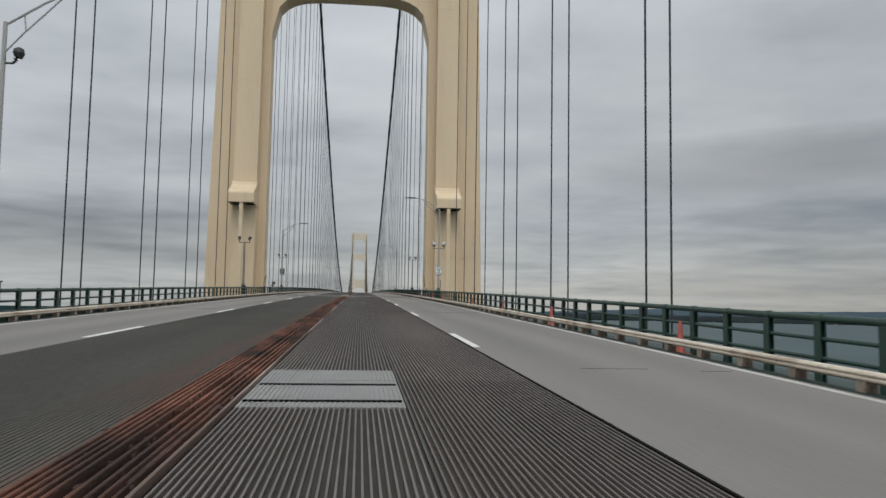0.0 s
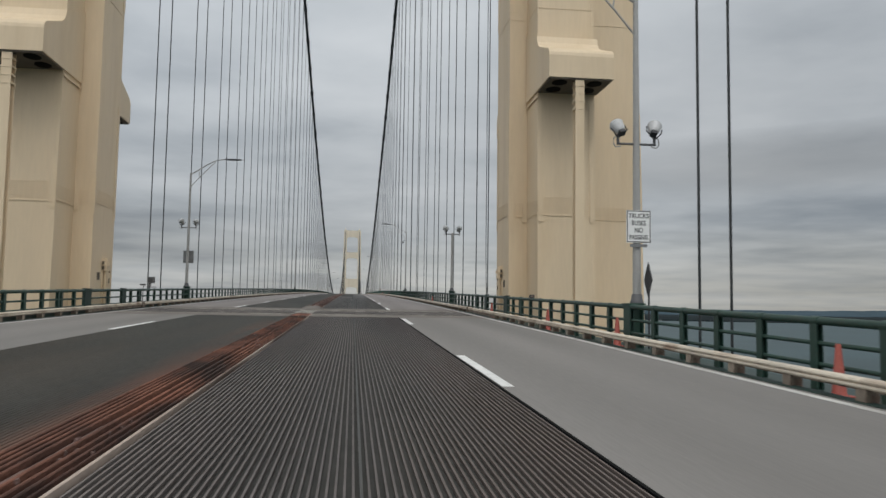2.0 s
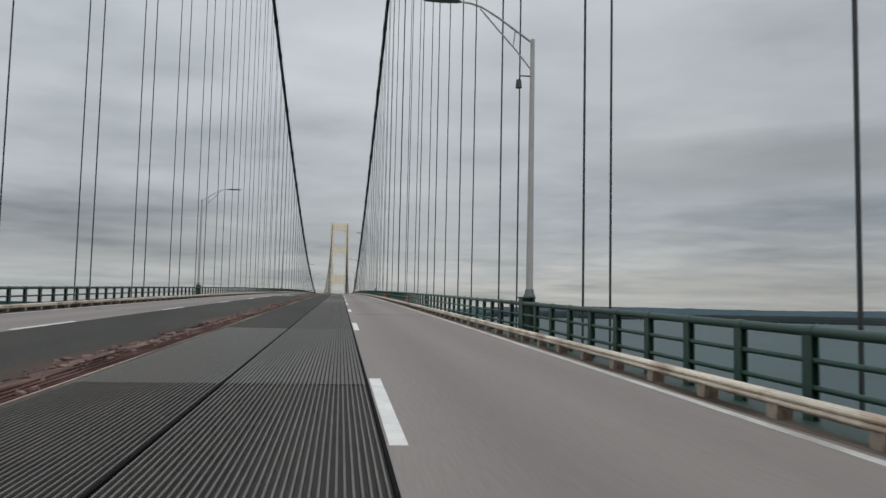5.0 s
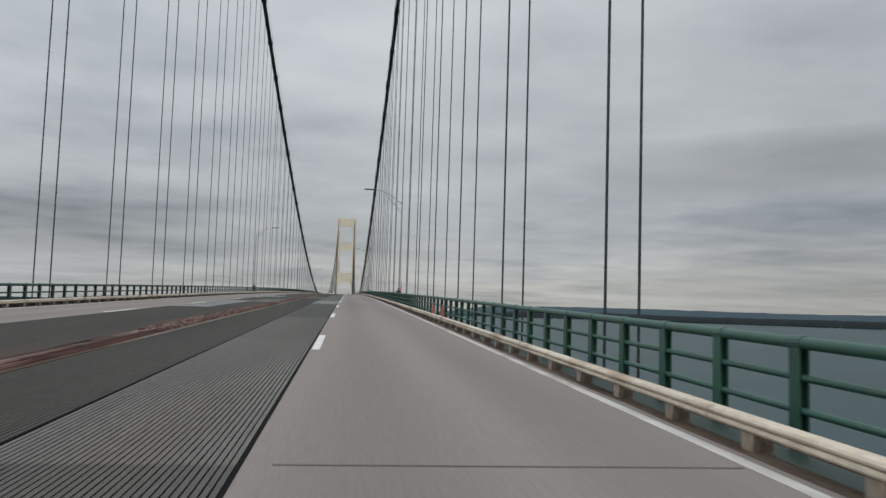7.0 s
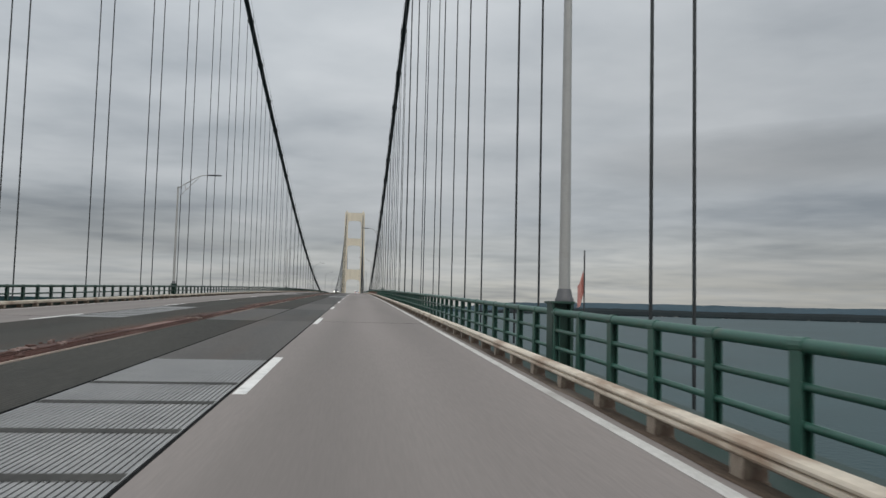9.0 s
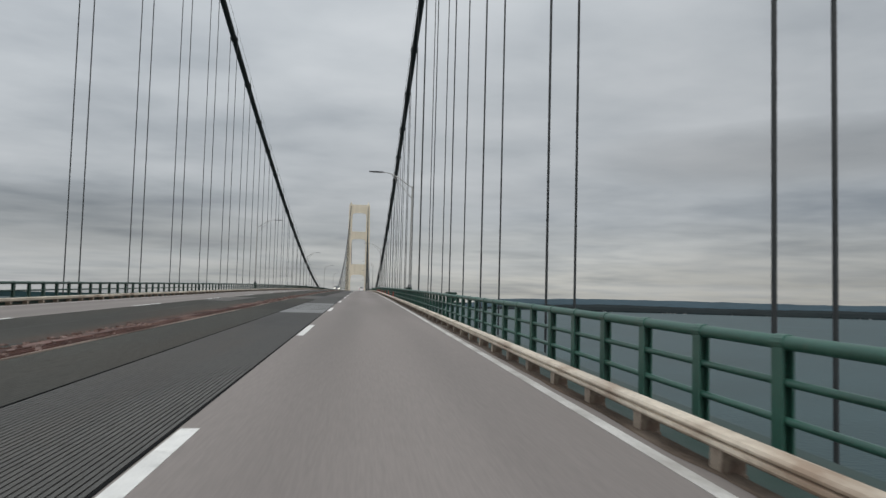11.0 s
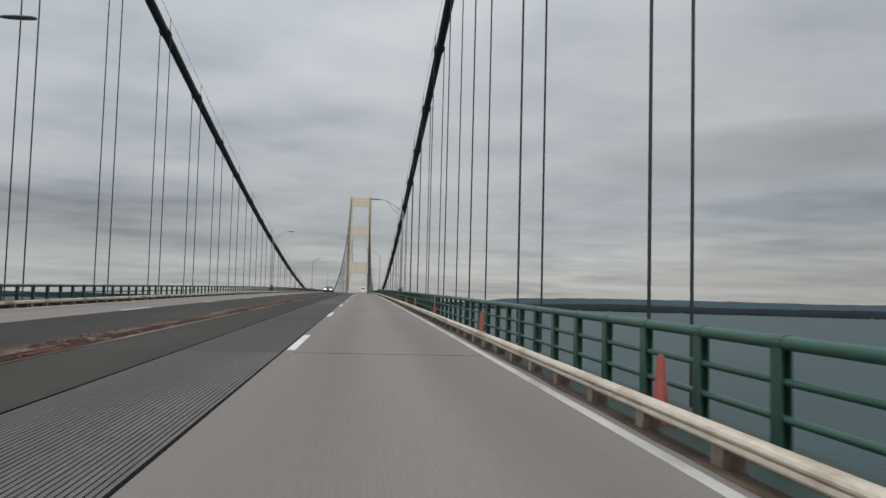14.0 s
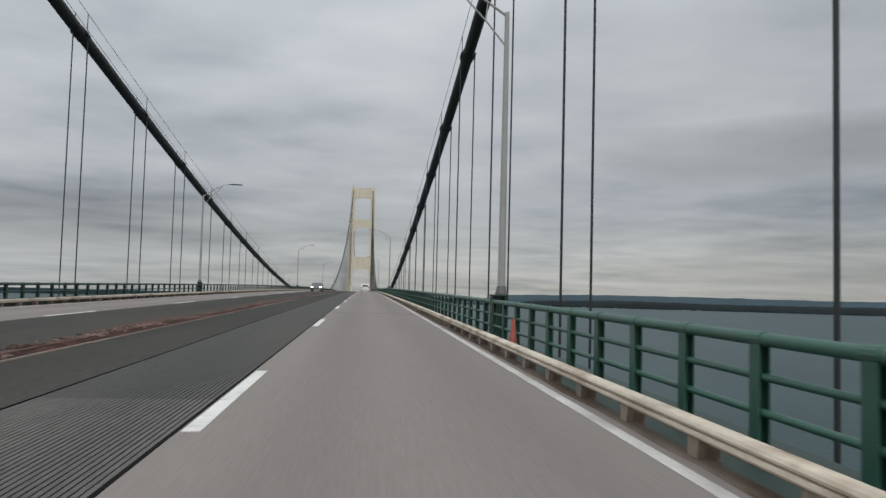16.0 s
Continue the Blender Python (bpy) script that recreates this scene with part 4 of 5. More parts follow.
socket_mesh = Geo().tube([(0, 0, 0.0), (0, 0, 0.3), (0, 0, 0.4)], [0.065, 0.065, 0.035], 8).mesh("socket", CABLE)
rope_unit = Geo().tube([(0, 0, 0), (0, 0, 1)], 0.034, 8).mesh("rope", ROPE, True)
for side in (1, -1):
    x = side * CABLE_X
    cable = tagged(empty("main_cable", x, 0, 0), "thick dark main suspension cable with cable bands", "cable", group="main cables")
    ys = [Y0 + i * 6 for i in range(39)] + [0.0, 2.2, 4.4] + [6 + i * 5.8 for i in range(198)] + [SPAN - 3, SPAN] + [SPAN + 4 + 8 * i for i in range(29)]
    ys = sorted(v for v in ys if Y0 <= v <= Y1)
    ob = part("cable", Geo().tube([(0, y, cable_z(y)) for y in ys], 0.315, 14).mesh("cable", CABLE, True), CABLE, cable)
    for off in (-0.33, 0.33):
        hand = [(off, y, cable_z(y) + 1.12) for y in ys if 20 < y < SPAN - 20]
        part("hand_rope", Geo().tube(hand, 0.014, 5).mesh("hand_rope", CABLE), CABLE, cable, "thin wire hand rope")
    # a band of two bolted halves at each suspender
    for y in POINTS:
        slope = math.degrees(math.atan2(cable_z(y + 1) - cable_z(y - 1), 2))
        if not (-120 < y < SPAN):
            continue
        m = Matrix.Translation((0, y, cable_z(y))) @ Matrix.Rotation(radians(slope), 4, "X")
        g = Geo().tube([m @ Vector((0, -0.42, 0)), m @ Vector((0, -0.36, 0)), m @ Vector((0, 0.36, 0)), m @ Vector((0, 0.42, 0))], [0.325, 0.355, 0.355, 0.325], 14)
        for dx in (-1, 1):
            g.box(dx * 0.37 - 0.05, dx * 0.37 + 0.05, -0.34, 0.34, -0.06, 0.05, m)
        band = part("cable_band", g.mesh("cable_band", CABLE), CABLE, cable, "bolted steel cable band")
        if y > 20:
            part("stanchion", Geo().tube([(0.33, y, cable_z(y) + 0.2), (0.33, y, cable_z(y) + 1.15)], 0.022, 5).tube([(-0.33, y, cable_z(y) + 0.2), (-0.33, y, cable_z(y) + 1.15)], 0.022, 5).mesh(
                "stanchion", CABLE), CABLE, band, "hand rope stanchions")
    for y in POINTS:
        if y < -120 or y > SPAN - 8:
            continue
        foot, top = road_z(y) - 1.25, cable_z(y) + 0.1
        hang = tagged(empty("suspender", x, y, foot), "pair of dark steel wire suspender ropes", "suspender", group="suspenders")
        for off in (-ROPE_GAP, ROPE_GAP):
            ob = part("rope", rope_unit, None, hang)
            ob.location, ob.scale = (off, 0, 0), (1, 1, max(top - foot, 0.4))
            part("socket", socket_mesh, None, hang, "steel rope socket").location = (off, 0, 0.02)


# ---------------------------------------------------------------- towers
def tower(y, detail, paint):
    base = road_z(y)
    t = tagged(empty("bridge_tower", 0, y, base), "tall cream-painted steel bridge tower with arched cross struts" if detail else "far cream steel bridge tower across the span", "tower", group="bridge towers")
    foot = WATER_Z - base

    def outer(z):
        return 14.74 - 0.0186 * z

    def inner(z):
        return 8.66 - 0.0022 * z

    for side in (1, -1):
        rings = []
        for z in (foot, 0, 30, 60, 90, 119.5):
            xi, xo = inner(z), outer(z)
            c = 10.68 - 0.004 * z if z > 0 else 10.68
            w = 1.22 - 0.001 * max(z, 0)
            a, b = 1.42 - 0.002 * max(z, 0), 3.45 - 0.010 * max(z, 0)
            pts = [(xi, -a), (c - w, -a), (c - w, -b), (c + w, -b), (c + w, -a), (xo, -a), (xo, a), (c + w, a), (c + w, b), (c - w, b), (c - w, a), (xi, a)]
            rings.append([(side * px, py, z) for px, py in pts])
        leg = part("leg", Geo().loops(rings).mesh("leg", paint), paint, t, "stepped riveted steel leg, cream paint")
        # hoods over the road, front and back
        for f in (-1, 1):
            g = Geo()
            # a rounded nose, a top that rises back to the leg, and side plates running on to the wing
            prof = [(1.42, 9.27), (5.60, 9.27), (5.60, 10.14), (5.57, 10.28), (5.48, 10.40), (5.34, 10.49), (5.12, 10.57), (4.6, 10.76), (4.0, 10.98), (3.72, 11.14), (3.57, 11.34), (3.48, 11.62), (1.42, 12.35)]
            g.loops([[(side * xx, f * py, pz) for py, pz in prof] for xx in (9.36, 11.95)])
            part("hood", g.mesh("hood", paint), paint, leg, "projecting hood with a rounded top")
            part("hood_ledge", Geo().box(*sorted((side * 9.37, side * 9.47)), *sorted((f * 1.44, f * 3.40)), 9.02, 9.10).mesh("hood_ledge", paint), paint, leg, "narrow bolted ledge")
            part("hood_soffit", Geo().box(*sorted((side * 9.41, side * 11.90)), *sorted((f * 3.5, f * 5.56)), 9.21, 9.266).mesh("hood_soffit", HOOD), HOOD, leg, "soffit with the under-hood shade in its colour")
            # near-black discs stand for the openings and the shade inside them
            for hx, hy in ((9.90, 5.1), (11.3, 5.1), (9.90, 4.1), (11.3, 4.1)):
                ring = [[(side * hx + 0.30 * math.cos(2 * math.pi * a / 14), f * hy + 0.36 * math.sin(2 * math.pi * a / 14), z) for a in range(14)] for z in (9.18, 9.21)]
                part("soffit_hole", Geo().loops(ring).mesh("soffit_hole", GAP), GAP, leg, "near-black disc for a round opening")
            column = Geo().box(*sorted((side * 10.58, side * 10.62)), *sorted((f * 5.18, f * 5.52)), -1.5, 9.21)
            for ya, yb in ((5.17, 5.205), (5.495, 5.53)):
                column.box(*sorted((side * 10.42, side * 10.78)), *sorted((f * ya, f * yb)), -1.5, 9.21)
            for z in (8.05, 8.35, 8.65, 8.95):
                column.box(*sorted((side * 10.405, side * 10.795)), *sorted((f * 5.155, f * 5.545)), z, z + 0.07)
            part("strut_column", column.mesh("strut_column", paint), paint, leg, "slim vertical column under the hood")
        if not detail:
            continue
        # splice plates, corner angles, seams and rivets lie on the battered faces
        def deep(z):
            return 3.45 - 0.010 * z

        def wing(z):
            return 1.42 - 0.002 * z

        def edge_in(z):
            return 9.46 - 0.003 * z

        def edge_out(z):
            return 11.90 - 0.005 * z

        def strip(g, z0, z1, corners):
            """A thin raised strip from z0 to z1 whose corners follow the faces."""
            g.loops([[(side * px, py, z) for px, py in corners(z)] for z in (z0, z1)])

        seam = Geo()
        for z, lap in ((3.10, 0.004), (4.10, 0.030), (12.9, 0.016), (22.6, 0.016), (31.5, 0.016)):
            for f in (-1, 1):
                strip(seam, z, z + 0.045, lambda q: [(edge_in(q) + 0.05, f * (deep(q) - 0.02)), (edge_out(q) - 0.05, f * (deep(q) - 0.02)), (edge_out(q) - 0.05, f * (deep(q) + lap)), (edge_in(q) + 0.05, f * (deep(q) + lap))])
                strip(seam, z + 0.14, z + 0.185, lambda q: [(inner(q) + 0.02, f * (wing(q) - 0.02)), (edge_in(q) - 0.02, f * (wing(q) - 0.02)), (edge_in(q) - 0.02, f * (wing(q) + lap)), (inner(q) + 0.02, f * (wing(q) + lap))])
                strip(seam, z + 0.10, z + 0.145, lambda q: [(edge_out(q) + 0.02, f * (wing(q) - 0.02)), (outer(q) - 0.05, f * (wing(q) - 0.02)), (outer(q) - 0.05, f * (wing(q) + lap)), (edge_out(q) + 0.02, f * (wing(q) + lap))])
                strip(seam, z + 0.06, z + 0.105, lambda q: [(edge_in(q) - lap, f * (wing(q) + 0.05)), (edge_in(q) + 0.02, f * (wing(q) + 0.05)), (edge_in(q) + 0.02, f * (deep(q) - 0.05)), (edge_in(q) - lap, f * (deep(q) - 0.05))])
            strip(seam, z + 0.25, z + 0.295, lambda q: [(inner(q) - lap, -1.36), (inner(q) + 0.02, -1.36), (inner(q) + 0.02, 1.36), (inner(q) - lap, 1.36)])
        tagged(part("seam_strip", seam.mesh("seam_strip", paint), paint, leg, "lapped plate seams"), kind="stuff")
        angle = Geo()
        for f in (-1, 1):
            for z0, z1 in ((3.90, 9.0), (13.4, 33.0)):
                strip(angle, z0, z1, lambda q: [(edge_in(q) - 0.008, f * (deep(q) - 0.02)), (edge_in(q) + 0.24, f * (deep(q) - 0.02)), (edge_in(q) + 0.24, f * (deep(q) + 0.022)), (edge_in(q) - 0.008, f * (deep(q) + 0.022))])
                strip(angle, z0, z1, lambda q: [(edge_out(q) - 0.24, f * (deep(q) - 0.02)), (edge_out(q) + 0.008, f * (deep(q) - 0.02)), (edge_out(q) + 0.008, f * (deep(q) + 0.022)), (edge_out(q) - 0.24, f * (deep(q) + 0.022))])
                strip(angle, z0 - 0.08, z1, lambda q: [(outer(q) - 0.20, f * (wing(q) - 0.02)), (outer(q) + 0.010, f * (wing(q) - 0.02)), (outer(q) + 0.010, f * (wing(q) + 0.022)), (outer(q) - 0.20, f * (wing(q) + 0.022))])
                strip(angle, z0, z1, lambda q: [(inner(q) + 0.005, f * (wing(q) - 0.02)), (inner(q) + 0.24, f * (wing(q) - 0.02)), (inner(q) + 0.24, f * (wing(q) + 0.022)), (inner(q) + 0.005, f * (wing(q) + 0.022))])
                strip(angle, z0, z1, lambda q: [(inner(q) - 0.022, f * (wing(q) - 0.24)), (inner(q) + 0.02, f * (wing(q) - 0.24)), (inner(q) + 0.02, f * (wing(q) + 0.008)), (inner(q) - 0.022, f * (wing(q) + 0.008))])
        for f in (-1, 1):
            # short splice angles lapped over the corner angles
            strip(angle, 3.84, 5.28, lambda q: [(edge_in(q) + 0.03, f * (deep(q) + 0.02)), (edge_in(q) + 0.22, f * (deep(q) + 0.02)), (edge_in(q) + 0.22, f * (deep(q) + 0.046)), (edge_in(q) + 0.03, f * (deep(q) + 0.046))])
            strip(angle, 3.84, 5.28, lambda q: [(edge_out(q) - 0.22, f * (deep(q) + 0.02)), (edge_out(q) - 0.03, f * (deep(q) + 0.02)), (edge_out(q) - 0.03, f * (deep(q) + 0.046)), (edge_out(q) - 0.22, f * (deep(q) + 0.046))])
            strip(angle, 4.02, 4.86, lambda q: [(edge_in(q) - 0.20, f * (wing(q) - 0.02)), (edge_in(q) - 0.02, f * (wing(q) - 0.02)), (edge_in(q) - 0.02, f * (wing(q) + 0.05)), (edge_in(q) - 0.20, f * (wing(q) + 0.05))])
            strip(angle, 3.80, 5.10, lambda q: [(inner(q) + 0.02, f * (wing(q) + 0.02)), (inner(q) + 0.20, f * (wing(q) + 0.02)), (inner(q) + 0.20, f * (wing(q) + 0.046)), (inner(q) + 0.02, f * (wing(q) + 0.046))])
        tagged(part("corner_angle", angle.mesh("corner_angle", paint), paint, leg, "riveted corner angles"), kind="stuff")
        plates = Geo()
        for i in range(8):
            z = 4.22 + i * 0.088
            for f in (-1, 1):
                strip(plates, z, z + 0.05, lambda q: [(edge_in(q) + 0.30, f * (deep(q) - 0.02)), (edge_out(q) - 0.28, f * (deep(q) - 0.02)), (edge_out(q) - 0.28, f * (deep(q) + 0.009)), (edge_in(q) + 0.30, f * (deep(q) + 0.009))])
                if i > 5:
                    continue
                strip(plates, z + 0.06, z + 0.11, lambda q: [(edge_out(q) + 0.30, f * (wing(q) - 0.02)), (outer(q) - 0.25, f * (wing(q) - 0.02)), (outer(q) - 0.25, f * (wing(q) + 0.009)), (edge_out(q) + 0.30, f * (wing(q) + 0.009))])
                strip(plates, z + 0.14, z + 0.19, lambda q: [(inner(q) + 0.28, f * (wing(q) - 0.02)), (edge_in(q) - 0.10, f * (wing(q) - 0.02)), (edge_in(q) - 0.10, f * (wing(q) + 0.009)), (inner(q) + 0.28, f * (wing(q) + 0.009))])
                strip(plates, z + 0.06, z + 0.11, lambda q: [(edge_in(q) - 0.009, f * (wing(q) + 0.16)), (edge_in(q) + 0.02, f * (wing(q) + 0.16)), (edge_in(q) + 0.02, f * (deep(q) - 0.28)), (edge_in(q) - 0.009, f * (deep(q) - 0.28))])
            if i < 6:
                strip(plates, z + 0.22, z + 0.27, lambda q: [(inner(q) - 0.009, -1.12), (inner(q) + 0.02, -1.12), (inner(q) + 0.02, 1.12), (inner(q) - 0.009, 1.12)])
        tagged(part("splice_plate", plates.mesh("splice_plate", paint), paint, leg, "ribbed riveted splice plates"), kind="stuff")
        rivets = Geo()

        def rivet(px, py, pz, nx, ny):
            k, r = len(rivets.v), 0.021
            ux, uy = -ny, nx
            rivets.v += [(px + ux * r, py + uy * r, pz), (px, py, pz + r), (px - ux * r, py - uy * r, pz), (px, py, pz - r), (px + nx * 0.020, py + ny * 0.020, pz)]
            rivets.f += [(k, k + 1, k + 4), (k + 1, k + 2, k + 4), (k + 2, k + 3, k + 4), (k + 3, k, k + 4)]

        z = 0.2
        while z < 16:
            lap = 0.023 if 4.0 < z < 9.0 or z > 13.4 else 0.001
            for f in (-1, 1):
                for px in (edge_in(z) + 0.12, edge_out(z) - 0.12):
                    rivet(side * px, f * (deep(z) + lap), z, 0, f)
                rivet(side * (inner(z) + 0.10), f * (wing(z) + lap), z, 0, f)
                rivet(side * (outer(z) - 0.10), f * (wing(z) + lap), z, 0, f)
                if 3.9 < z < 5.26:
                    for px in (edge_in(z) + 0.08, edge_in(z) + 0.17, edge_out(z) - 0.08, edge_out(z) - 0.17):
                        rivet(side * px, f * (deep(z) + 0.046), z + 0.06, 0, f)
                    for px in (inner(z) + 0.06, inner(z) + 0.15):
                        rivet(side * px, f * (wing(z) + 0.046), z + 0.06, 0, f)
                rivet(side * (inner(z) - lap), f * 1.31, z, -side, 0)
                rivet(side * (edge_in(z) - 0.10), f * (wing(z) + 0.001), z, 0, f)
                rivet(side * edge_in(z), f * (wing(z) + 0.12), z, -side, 0)
                rivet(side * edge_in(z), f * (deep(z) - 0.10), z, -side, 0)
            for py in (-0.95, -0.12, 1.12):
                rivet(side * (inner(z) - 0.001), py, z, -side, 0)
            z += 0.118
        for i in range(8):
            z = 4.245 + i * 0.088
            for f in (-1, 1):
                for k in range(17):
                    rivet(side * (edge_in(z) + 0.38 + k * 0.108), f * (deep(z) + 0.009), z, 0, f)
                if i > 5:
                    continue
                for k in range(20):
                    rivet(side * (edge_out(z) + 0.38 + k * 0.108), f * (wing(z) + 0.009), z + 0.06, 0, f)
                for k in range(4):
                    rivet(side * (inner(z) + 0.32 + k * 0.09), f * (wing(z) + 0.009), z + 0.14, 0, f)
                for k in range(14):
                    rivet(side * (edge_in(z) - 0.009), f * (wing(z) + 0.22 + k * 0.106), z + 0.06, -side, 0)
            if i < 6:
                for k in range(21):
                    rivet(side * (inner(z) - 0.009), -1.06 + k * 0.106, z + 0.22, -side, 0)
        tagged(part("rivet", rivets.mesh("rivet", paint), paint, leg, "rows of domed rivets"), kind="stuff")
        # hand winch and its conduit on a ribbed access plate, by the inner face
        def at(x0, x1):
            return sorted((side * x0, side * x1))

        access = part("access_plate", Geo().box(*at(8.635, 8.67), 0.0, 1.16, 0.25, 2.24).mesh("access_plate", paint), paint, leg, "riveted access plate")
        for bx, b0, b1 in ((0.05, 0.3, 1.5), (1.11, 0.3, 2.2)):
            bolts = Geo()
            for k in range(int((b1 - b0) / 0.095)):
                bolts.box(*at(8.612, 8.637), bx - 0.022, bx + 0.022, b0 + k * 0.095, b0 + k * 0.095 + 0.045)
            tagged(part("bolt_row", bolts.mesh("bolt_row", paint), paint, access, "row of painted bolts"), kind="stuff")
        for i in range(6):
            part("rib", Geo().box(*at(8.612, 8.637), 0.42, 1.12, 1.66 + 0.10 * i, 1.685 + 0.10 * i).mesh("rib", paint), paint, access)
        for i in range(4):
            part("rib", Geo().box(*at(8.615, 8.637), 0.62, 1.08, 0.52 + 0.13 * i, 0.545 + 0.13 * i).mesh("rib", paint), paint, access)
        ring = [[(side * xx, 0.24 + 0.25 * math.cos(2 * math.pi * k / 18), 1.90 + 0.27 * math.sin(2 * math.pi * k / 18)) for k in range(18)] for xx in (8.64, 8.50, 8.47)]
        winch = part("winch", Geo().loops(ring).box(*at(8.44, 8.64), 0.02, 0.12, 1.62, 2.16).box(*at(8.46, 8.64), 0.34, 0.50, 1.64, 1.78).box(*at(8.40, 8.47), 0.16, 0.32, 1.84, 1.98).mesh(
            "winch", paint), paint, leg, "painted hand winch housing")
        # the shadow at the winch's edge, set in as two dark blocks
        part("winch_shadow", Geo().box(*at(8.56, 8.637), -0.06, 0.0, 1.66, 1.80).box(*at(8.56, 8.637), -0.06, 0.0, 1.88, 2.02).mesh("winch_shadow", HOOD), HOOD, winch, "dark blocks painting the shadow beside the winch")
        part("conduit", Geo().tube([(side * 8.56, 0.16, 1.62), (side * 8.56, 0.18, 1.1), (side * 8.57, 0.26, 0.72), (side * 8.58, 0.24, 0.2)], 0.055, 10).tube(
            [(side * 8.60, 0.52, 1.40), (side * 8.60, 0.60, 1.0), (side * 8.60, 0.52, 0.82), (side * 8.60, 0.40, 0.80), (side * 8.60, 0.32, 0.95)], 0.035, 8).mesh("conduit", paint, True), paint, leg, "bent painted conduit")
        for py, pz, h in ((0.94, 1.56, 0.17), (0.94, 1.12, 0.20), (0.49, 1.18, 0.09)):
            part("latch", Geo().box(*at(8.605, 8.637), py - 0.03, py + 0.03, pz, pz + h).mesh("latch", HOOD), HOOD, access, "dark rusty latch")
        part("dark_hatch", Geo().box(*at(8.632, 8.67), -0.60, -0.31, 1.21, 1.52).mesh("dark_hatch", HOOD), HOOD, leg, "small dark plate on the leg")

    # cross struts with arched undersides
    for crown, spring, top in ((33.2, 28.4, 46.0), (77.0, 72.5, 86.0), (109.0, 104.5, 119.2)):
        n, half = 24, 8.6
        xs = [-half + 2 * half * i / n for i in range(n + 1)]

        def under(xx):
            return spring + (crown - spring) * (1 - abs(xx / half) ** 4.5) ** (1 / 2.4)

        rings = [[(xx, -1.3, under(xx)), (xx, 1.3, under(xx)), (xx, 1.3, top), (xx, -1.3, top)] for xx in xs]
        strut = part("cross_strut", Geo().loops(rings).mesh("cross_strut", paint), paint, t, "arched cross strut, cream paint")
        for f in (-1, 1):
            rim = Geo().loops([[(xx, f * 1.3, under(xx)), (xx, f * 1.42, under(xx)), (xx, f * 1.42, under(xx) + 0.5), (xx, f * 1.3, under(xx) + 0.5)] for xx in xs])
            part("strut_rim", rim.mesh("strut_rim", paint), paint, strut, "raised rim along the arch")
            part("top_flange", Geo().box(-8.4, 8.4, *sorted((f * 1.3, f * 1.42)), top - 0.6, top).mesh("top_flange", paint), paint, strut, "raised flange along the top")
        if top > 100:
            # crossed lattice in the top strut
            for i in range(6):
                cx = -5.5 + 2.2 * i
                for f in (-1, 1):
                    # on the near tower a brown backing colours in the opening's shade
                    part("lattice_back", Geo().box(cx - 0.95, cx + 0.95, *sorted((f * 1.2, f * 1.31)), 112.4, 115.4).mesh("lattice_back", BRACKET if detail else paint), HOOD, strut, "panel standing for the opening behind the lattice")
                    cross = Geo()
                    for lean in (-1, 1):
                        cross.box(-0.17, 0.17, -0.03, 0.03, -1.75, 1.75, Matrix.Translation((cx, f * 1.36, 113.9)) @ Matrix.Rotation(radians(lean * 32), 4, "Y"))
                    cross.box(cx - 1.12, cx - 0.92, *sorted((f * 1.3, f * 1.4)), 112.3, 115.5)
                    part("lattice", cross.mesh("lattice", paint), paint, strut, "crossed lattice bars")
    for side in (1, -1):
        part("cable_saddle", Geo().box(*sorted((side * 9.5, side * 11.3)), -2.2, 2.2, 119.5, 120.6).box(*sorted((side * 9.9, side * 10.9)), -1.2, 1.2, 120.6, 122.2).mesh("cable_saddle", paint), paint, t,
             "saddle housing on the leg top")
    pier = Geo()
    for sx in (1, -1):
        pier.loops([[(sx * 11.4 + 9.5 * math.cos(2 * math.pi * a / 24), 9.5 * math.sin(2 * math.pi * a / 24), z) for a in range(24)] for z in (foot - 3, foot + 7)])
    part("pier", pier.mesh("pier", APRON), APRON, t, "round concrete piers in the water")
    return t


tower(TOWER_Y, True, CREAM)
tower(SPAN, False, HAZECREAM)


